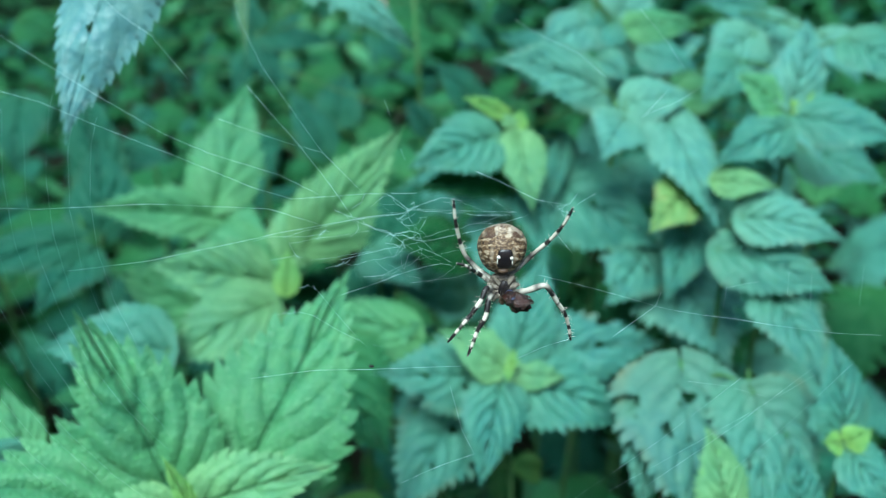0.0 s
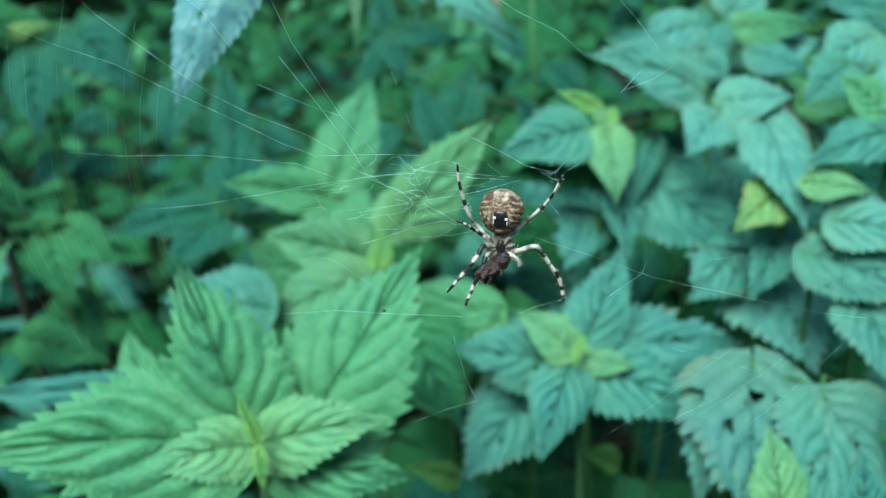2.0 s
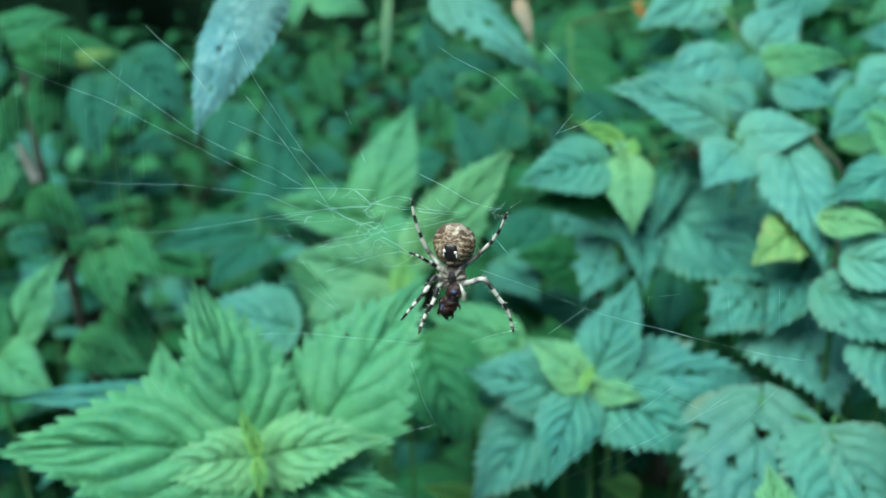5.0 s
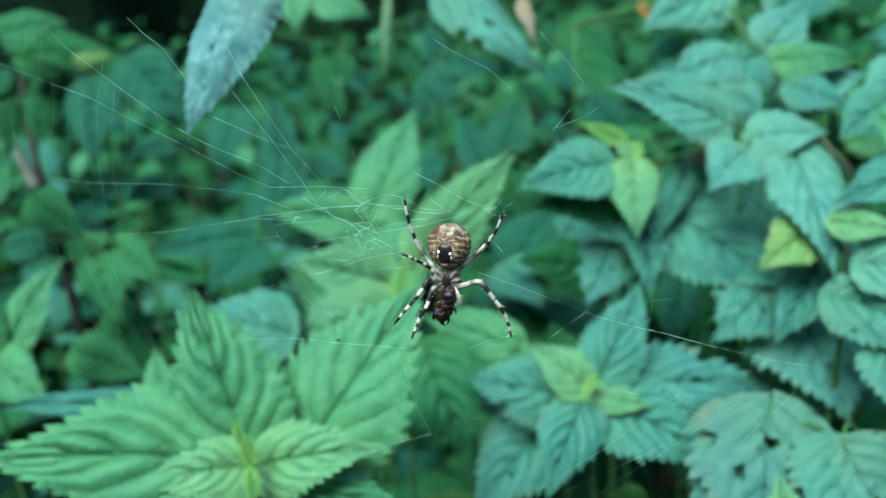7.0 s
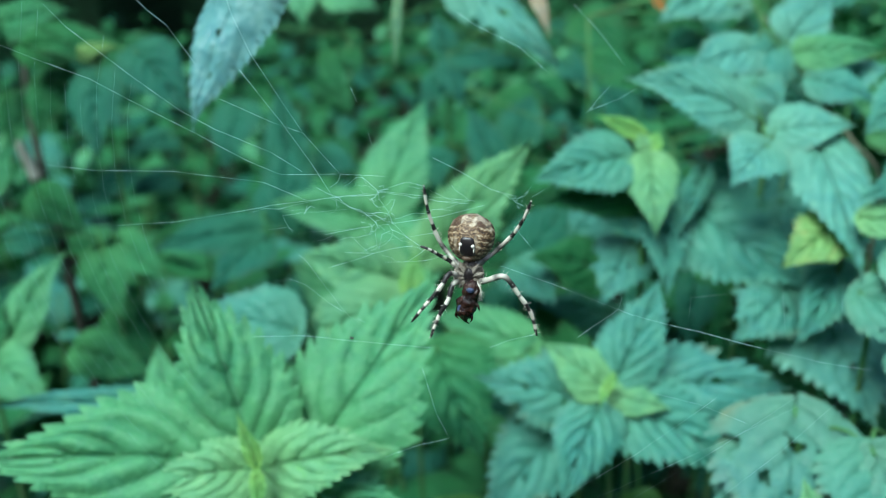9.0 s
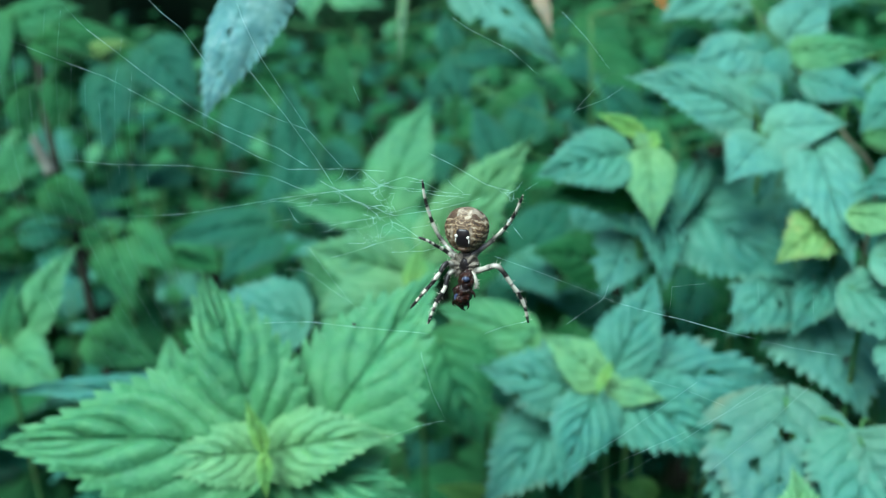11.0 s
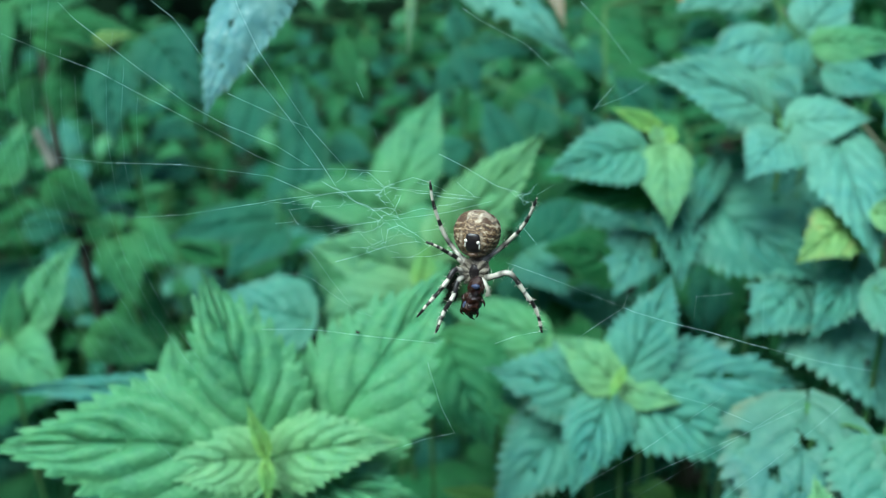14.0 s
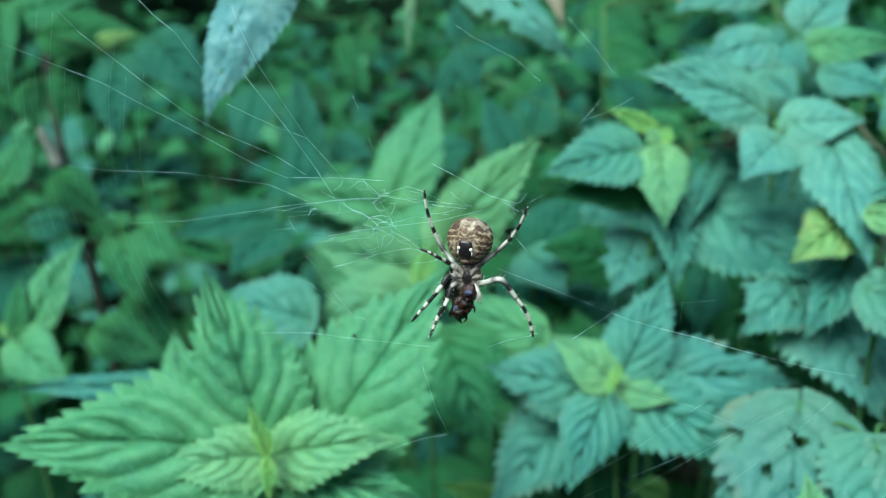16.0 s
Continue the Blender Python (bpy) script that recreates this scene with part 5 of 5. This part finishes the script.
thread(web, (0.0327, 0.1616, 0.8124), (0.0502, 0.1597, 0.8307), (0.0662, 0.1578, 0.8497), thick=0.000010)
thread(web, (0.0497, 0.1611, 0.8172), (0.0676, 0.1591, 0.8366), (0.0827, 0.1573, 0.8546), thick=0.000010)
thread(web, (0.0690, 0.1605, 0.8226), (0.0797, 0.1590, 0.8381), (0.0897, 0.1573, 0.8547), thick=0.000010)


HUB_STRANDS = (
    (0.000017, (-0.0384, 0.1546, 0.8816), (-0.0272, 0.1544, 0.8843), (-0.0172, 0.1541, 0.8871), (-0.0092, 0.1540, 0.8883), (-0.0049, 0.1539, 0.8893), (0.0020, 0.1539, 0.8891), (0.0073, 0.1539, 0.8886), (0.0146, 0.1539, 0.8888)),
    (0.000024, (-0.0205, 0.1539, 0.8893), (-0.0167, 0.1540, 0.8874), (-0.0138, 0.1542, 0.8857), (-0.0096, 0.1544, 0.8842), (-0.0048, 0.1545, 0.8832)),
    (0.000022, (-0.0061, 0.1537, 0.8906), (-0.0041, 0.1538, 0.8903), (-0.0063, 0.1539, 0.8892), (-0.0076, 0.1540, 0.8876), (-0.0052, 0.1539, 0.8887)),
    (0.000030, (-0.0109, 0.1545, 0.8831), (-0.0085, 0.1544, 0.8842), (-0.0067, 0.1543, 0.8847), (-0.0047, 0.1544, 0.8839), (-0.0070, 0.1545, 0.8826), (-0.0085, 0.1546, 0.8813), (-0.0111, 0.1546, 0.8816)),
    (0.000014, (-0.0048, 0.1545, 0.8832), (0.0002, 0.1543, 0.8844), (0.0058, 0.1541, 0.8864), (0.0102, 0.1541, 0.8871)),
    (0.000012, (-0.0071, 0.1547, 0.8808), (-0.0095, 0.1549, 0.8791), (-0.0133, 0.1550, 0.8777), (-0.0193, 0.1551, 0.8766), (-0.0240, 0.1552, 0.8753)),
    (0.000020, (-0.0184, 0.1550, 0.8776), (-0.0199, 0.1551, 0.8767), (-0.0216, 0.1551, 0.8762)),
    (0.000013, (-0.0049, 0.1545, 0.8825), (-0.0037, 0.1548, 0.8797), (-0.0062, 0.1551, 0.8765), (-0.0114, 0.1553, 0.8745), (-0.0109, 0.1555, 0.8727)),
    (0.000014, (-0.0293, 0.1557, 0.8709), (-0.0268, 0.1556, 0.8716), (-0.0255, 0.1557, 0.8704)),
    (0.000018, (-0.0244, 0.1545, 0.8832), (-0.0232, 0.1543, 0.8843), (-0.0248, 0.1545, 0.8826)),
    (0.000014, (-0.0165, 0.1541, 0.8868), (-0.0160, 0.1543, 0.8850), (-0.0184, 0.1544, 0.8833)),
    (0.000022, (-0.0079, 0.1541, 0.8872), (-0.0066, 0.1542, 0.8859), (-0.0049, 0.1541, 0.8863)),
    (0.000014, (-0.0044, 0.1547, 0.8804), (-0.0004, 0.1550, 0.8779), (0.0032, 0.1551, 0.8767)),
    (0.000018, (-0.0131, 0.1537, 0.8909), (-0.0098, 0.1535, 0.8926), (-0.0082, 0.1537, 0.8907), (-0.0062, 0.1538, 0.8894)),
    (0.000014, (0.0008, 0.1536, 0.8914), (0.0043, 0.1537, 0.8912)),
    (0.000009, (-0.0351, 0.1563, 0.8641), (-0.0302, 0.1562, 0.8652), (-0.0256, 0.1563, 0.8640)),
    (0.000009, (-0.0187, 0.1570, 0.8579), (-0.0158, 0.1571, 0.8567), (-0.0125, 0.1571, 0.8562)),
    (0.000020, (-0.0078, 0.1545, 0.8831), (-0.0071, 0.1547, 0.8808), (-0.0087, 0.1548, 0.8801)),
    (0.000016, (-0.0043, 0.1540, 0.8879), (-0.0026, 0.1541, 0.8873), (-0.0039, 0.1542, 0.8854), (-0.0029, 0.1544, 0.8838)),
    (0.000010, (-0.0118, 0.1538, 0.8904), (-0.0066, 0.1542, 0.8859), (-0.0003, 0.1549, 0.8786)),
    (0.000009, (-0.0307, 0.1546, 0.8814), (-0.0244, 0.1545, 0.8832), (-0.0124, 0.1543, 0.8852)),
    (0.000008, (-0.0104, 0.1550, 0.8776), (-0.0050, 0.1554, 0.8737), (-0.0007, 0.1554, 0.8736)),
    (0.000008, (-0.0283, 0.1551, 0.8771), (-0.0190, 0.1549, 0.8790), (-0.0071, 0.1547, 0.8808)),
    (0.000012, (0.0102, 0.1536, 0.8922), (0.0142, 0.1539, 0.8891)),
    (0.000016, (0.0213, 0.1536, 0.8916), (0.0233, 0.1537, 0.8904), (0.0256, 0.1536, 0.8917), (0.0269, 0.1535, 0.8934)),
    (0.000014, (0.0233, 0.1537, 0.8904), (0.0245, 0.1539, 0.8887), (0.0255, 0.1538, 0.8899)),
)


def torn_hub(web):
    """The crumpled silk beside the spider: kinked strands and a few finer ones caught between them."""
    rng = random.Random(21)
    joints = []
    for thick, *points in HUB_STRANDS:
        line = smooth_line(points, 3)
        line = [p + Vector((rng.gauss(0, 0.00022), rng.gauss(0, 0.0004), rng.gauss(0, 0.00022))) for p in line]
        joints += line
        thread(web, *[tuple(p) for p in line], thick=thick * 1.25, pieces=2)
    for _ in range(34):
        p = rng.choice(joints)
        near = sorted(joints, key=lambda q: (q - p).length)[3:16]
        q = rng.choice(near)
        thread(web, tuple(p), tuple(p.lerp(q, 0.5) + Vector((0, 0, -0.0003))), tuple(q), thick=rng.uniform(0.000009, 0.000016))


def capture_spiral(web):
    """Faint sticky threads across the far radii, seen only where they catch the light."""
    rng = random.Random(4)
    hub = Vector((0.006, 0.1545, 0.880))
    for k in range(13):
        r = 0.076 + 0.0042 * k
        a, end = radians(rng.uniform(150, 165)), radians(rng.uniform(205, 228))
        points = []
        while a < end:
            points.append(hub + r * Vector((math.cos(a), 0, math.sin(a))) + Vector((0, -0.1 * r * math.sin(a), 0)))
            a += radians(9)
        thread(web, *[tuple(q) for q in points], thick=0.000008)


torn_hub(web)
capture_spiral(web)


def dead_fly():
    """A tiny dark insect stuck on a lower thread."""
    fly = new("dead_fly")
    fly.location = (-0.0146, 0.1535, 0.8535)
    bm = bmesh.new()
    blob(bm, (0, 0, 0), (0.45, 0.25, 0.22), (0, 20, 0), 0.2, 51, 2)
    blob(bm, (0.45, 0, 0.12), (0.22, 0.2, 0.2), (0, 0, 0), 0.2, 52, 2)
    part("body", bm, SPIDER_BLACK, fly)
    for x in (-0.2, 0.1, 0.4):
        bm = bmesh.new()
        tube(bm, [Vector((x, 0, 0)) * MM, Vector((x - 0.2, -0.1, 0.4)) * MM, Vector((x - 0.5, -0.1, 0.6)) * MM], [0.00005, 0.00004, 0.00002], 4)
        part("leg", bm, SPIDER_BLACK, fly)
    tagged(fly, "tiny dead black fly caught on a web thread", "fly")


dead_fly()


def dead_stalk():
    """The bare dead stalk with a split end, deep at one side."""
    stalk = new("dead_stalk")
    foot = Vector((-0.3344, 0.3954, 0.7100)) + Vector((0.01, 0.03, 0))
    foot.z = -0.01
    stalk.location = foot
    bm = bmesh.new()
    line = smooth_line([Vector((0, 0, 0)), (Vector((-0.3344, 0.3954, 0.7100)) - foot) * 0.6, *[Vector(p) - foot for p in ((-0.3344, 0.3954, 0.7100), (-0.3587, 0.4181, 0.7567), (-0.3868, 0.4406, 0.7928), (-0.4094, 0.4627, 0.8233), (-0.4360, 0.4945, 0.8665))]], 6)
    tube(bm, line, [0.0034 - 0.0012 * i / (len(line) - 1) for i in range(len(line))], 8)
    part("stem", bm, WOODY, stalk)
    bm = bmesh.new()
    line = smooth_line([Vector(p) - foot for p in ((-0.3862, 0.4245, 0.8083), (-0.3759, 0.4200, 0.7972), (-0.3664, 0.4163, 0.7858))], 5)
    tube(bm, line, [0.0025 + 0.0025 * i / (len(line) - 1) for i in range(len(line))], 7)
    part("split_end", bm, PALE_WOOD, stalk, "pale split wood")
    tagged(stalk, "dead dark stalk with a pale split end", "stalk")


dead_stalk()

# ---- nettles standing behind and below ----
def wild_nettle(seed, pairs):
    """A whole nettle 1 m tall at the origin: crossed pairs of leaves on the upper stem."""
    rng = random.Random(seed)
    plant = new("nettle")
    bm = bmesh.new()
    sway = Vector((rng.uniform(-0.05, 0.05), rng.uniform(-0.05, 0.05), 0))
    line = [sway * (i / 10) ** 2 + Vector((0, 0, i / 10)) for i in range(11)]
    tube(bm, line, [0.003 - 0.0018 * i / 10 for i in range(11)], 6)
    stalk = bm
    turn = rng.uniform(0, math.pi)
    for k in range(pairs):
        h = 1.0 - 0.045 * k - 0.004 * k * k
        size = (0.032, 0.062, 0.076, 0.080, 0.080, 0.080, 0.080, 0.080)[k] * rng.uniform(1.25, 1.75)
        for side in (0, math.pi):
            a = turn + k * math.pi / 2 + side + rng.uniform(-0.25, 0.25)
            way = Vector((math.cos(a), math.sin(a), 0))
            root = sway * h * h + Vector((0, 0, h))
            base = root + way * size * 0.22 + Vector((0, 0, size * 0.10))
            droop = rng.uniform(-1.4, -0.25) if k > 1 else rng.uniform(-0.2, 0.6)
            tip = base + (way + Vector((0, 0, droop))).normalized() * size
            ob = new("leaf", leaf_mesh("abc"[rng.randrange(3)], rng.choice((0.05, 0.10)), 1))
            ob.parent = plant
            ob.material_slots[0].link = "OBJECT"
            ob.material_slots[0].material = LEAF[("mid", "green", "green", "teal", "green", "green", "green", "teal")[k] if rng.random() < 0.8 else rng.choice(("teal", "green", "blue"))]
            ob.matrix_basis = leaf_pose(base, tip, size * rng.uniform(0.5, 0.66), rng.uniform(-20, 20), Vector((0, 0, 1)) + way * 0.2)
            tube(stalk, [root, root.lerp(base, 0.5) + Vector((0, 0, 0.002)), base], [0.0009, 0.0008, 0.0006], 5)
    part("stem", stalk, STEM, plant)
    return tagged(plant, "tall stinging nettle deep in the thicket", "nettle", "nettles in the thicket")


def cap(x, y):
    """How high the thicket stands at a place; it is lower over the hollow on one side."""
    high = float(np.interp(y, (0.2, 0.3, 0.42, 0.58, 0.75, 1.0, 2.5), (0.48, 0.54, 0.61, 0.69, 0.76, 0.81, 0.90)))
    high -= 0.24 * math.exp(-(((x + 0.27) / 0.11) ** 2) - ((y - 0.6) / 0.2) ** 2)
    return high - float(np.interp(x, (-0.45, -0.12), (0.15, 0.0)))


def far_thicket(rng):
    """The nettles too far in to tell apart, joined."""
    shapes = [leaf_mesh(s, a, 0) for s in "abc" for a in (0.05, 0.10)]
    kinds = ("green", "teal", "fresh")
    data = []
    for mesh in shapes:
        co, at, uv = np.empty(len(mesh.vertices) * 3), np.empty(len(mesh.loops), int), np.empty(len(mesh.loops) * 2)
        mesh.vertices.foreach_get("co", co)
        mesh.loops.foreach_get("vertex_index", at)
        mesh.uv_layers[0].data.foreach_get("uv", uv)
        data.append((co.reshape(-1, 3), at, uv, [p.loop_total for p in mesh.polygons]))
    verts, faces, uvs, slots, count = [], [], [], [], 0
    y = -0.7
    while y < 3.2:
        step = 0.085 + 0.028 * max(0.0, y)
        x = -2.1
        while x < 2.0:
            px, py = x + rng.uniform(-0.5, 0.5) * step, y + rng.uniform(-0.5, 0.5) * step
            x += step
            # leave out the clearing, where the camera stands, and the nettles built one by one
            if -0.5 - 0.70 * max(py, 0.2) < px < 0.36 + 0.35 * max(py, 0.2) and py < 1.0 or py < 0.2 and abs(px) < 0.75:
                continue
            if py < 0.6 and rng.random() < 0.4:
                continue
            # the stand thins out unevenly towards its outer edge
            if math.hypot(px / 2.1, (py - 1.1) / 2.1) > 0.95 + 0.35 * noise.noise(Vector((px * 1.7, py * 1.7, 3.0))):
                continue
            top, turn = cap(px, py) * rng.uniform(0.92, 1.03), rng.uniform(0, math.pi)
            for k in range(6):
                size = (0.02, 0.045, 0.062, 0.075, 0.08, 0.08)[k] * rng.uniform(1.0, 1.4)
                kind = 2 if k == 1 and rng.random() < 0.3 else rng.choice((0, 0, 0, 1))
                for side in (0, math.pi):
                    a = turn + k * math.pi / 2 + side + rng.uniform(-0.3, 0.3)
                    way = Vector((math.cos(a), math.sin(a), 0))
                    base = Vector((px, py, top - 0.05 * k)) + way * size * 0.2
                    tip = base + (way + Vector((0, 0, rng.uniform(-1.4, 0.0)))).normalized() * size
                    co, at, uv, totals = data[rng.randrange(len(data))]
                    m = np.array(leaf_pose(base, tip, size * rng.uniform(0.5, 0.66), rng.uniform(-20, 20), Vector((0, 0, 1)) + way * 0.2))
                    verts.append(co @ m[:3, :3].T + m[:3, 3])
                    start = 0
                    for total in totals:
                        faces.append((at[start : start + total] + count).tolist())
                        start += total
                    uvs.append(uv)
                    slots += [kind] * len(totals)
                    count += len(co)
        y += step
    mesh = bpy.data.meshes.new("far_nettles")
    mesh.from_pydata(np.concatenate(verts).tolist(), [], faces)
    mesh.uv_layers.new(name="UVMap").data.foreach_set("uv", np.concatenate(uvs))
    for kind in kinds:
        mesh.materials.append(LEAF[kind])
    mesh.polygons.foreach_set("material_index", slots)
    mesh.polygons.foreach_set("use_smooth", [True] * len(mesh.polygons))
    tagged(new("far_nettles", mesh), "dense far nettle foliage", "nettles", kind="stuff")


def thicket():
    rng = random.Random(11)
    kinds = [wild_nettle(100 + i, 8) for i in range(9)]
    waiting = list(kinds)
    y = 0.26
    while y < 1.0:
        step = 0.092 + 0.060 * y
        x = -0.5 - 0.70 * y
        while x < 0.36 + 0.35 * y:
            px, py = x + rng.uniform(-0.4, 0.4) * step, y + rng.uniform(-0.4, 0.4) * step
            m = pose(px, py, cap(px, py) * rng.uniform(0.92, 1.02) - 1.0, rng.uniform(-4, 4), rng.uniform(-4, 4), rng.uniform(0, 360))
            if waiting:
                waiting.pop().matrix_basis = m
            else:
                copy_thing(kinds[rng.randrange(len(kinds))], m)
            x += step
        y += step
    far_thicket(rng)


thicket()


def motions():
    """The prey turns in the jaws while the spider feeds; the feeler stirs."""
    turns = ((0.0, -102, 0, 36), (0.5, -102, 0, 36), (1.0, -100, 0, 26), (1.5, -86, 4, -22), (2.0, -62, 10, -16), (2.5, -26, 14, -2), (3.0, -8, 8, 4), (3.5, -2, 2, 0), (4.0, 0, 6, 0), (7.0, 0, 4, 2), (9.0, 0, 0, -4), (12.0, 0, -2, 2), (14.0, 0, 0, 0), (15.0, 0, 4, 2), (16.0, 0, 8, 4))
    walk(prey, [(t, Matrix.Translation(AT) @ pose(0, 0, 0, a, b, c)) for t, a, b, c in turns])
    stir = ((0.0, 10, -30), (2.0, 6, -24), (3.5, 4, 6), (7.0, 0, 4), (9.0, 2, 14), (12.0, 0, 0), (14.5, 0, 0), (16.0, 0, 6))
    walk(pedipalp, [(t, pose(0.0021, -0.0002, -0.0080, a, b, 0)) for t, a, b in stir])


motions()
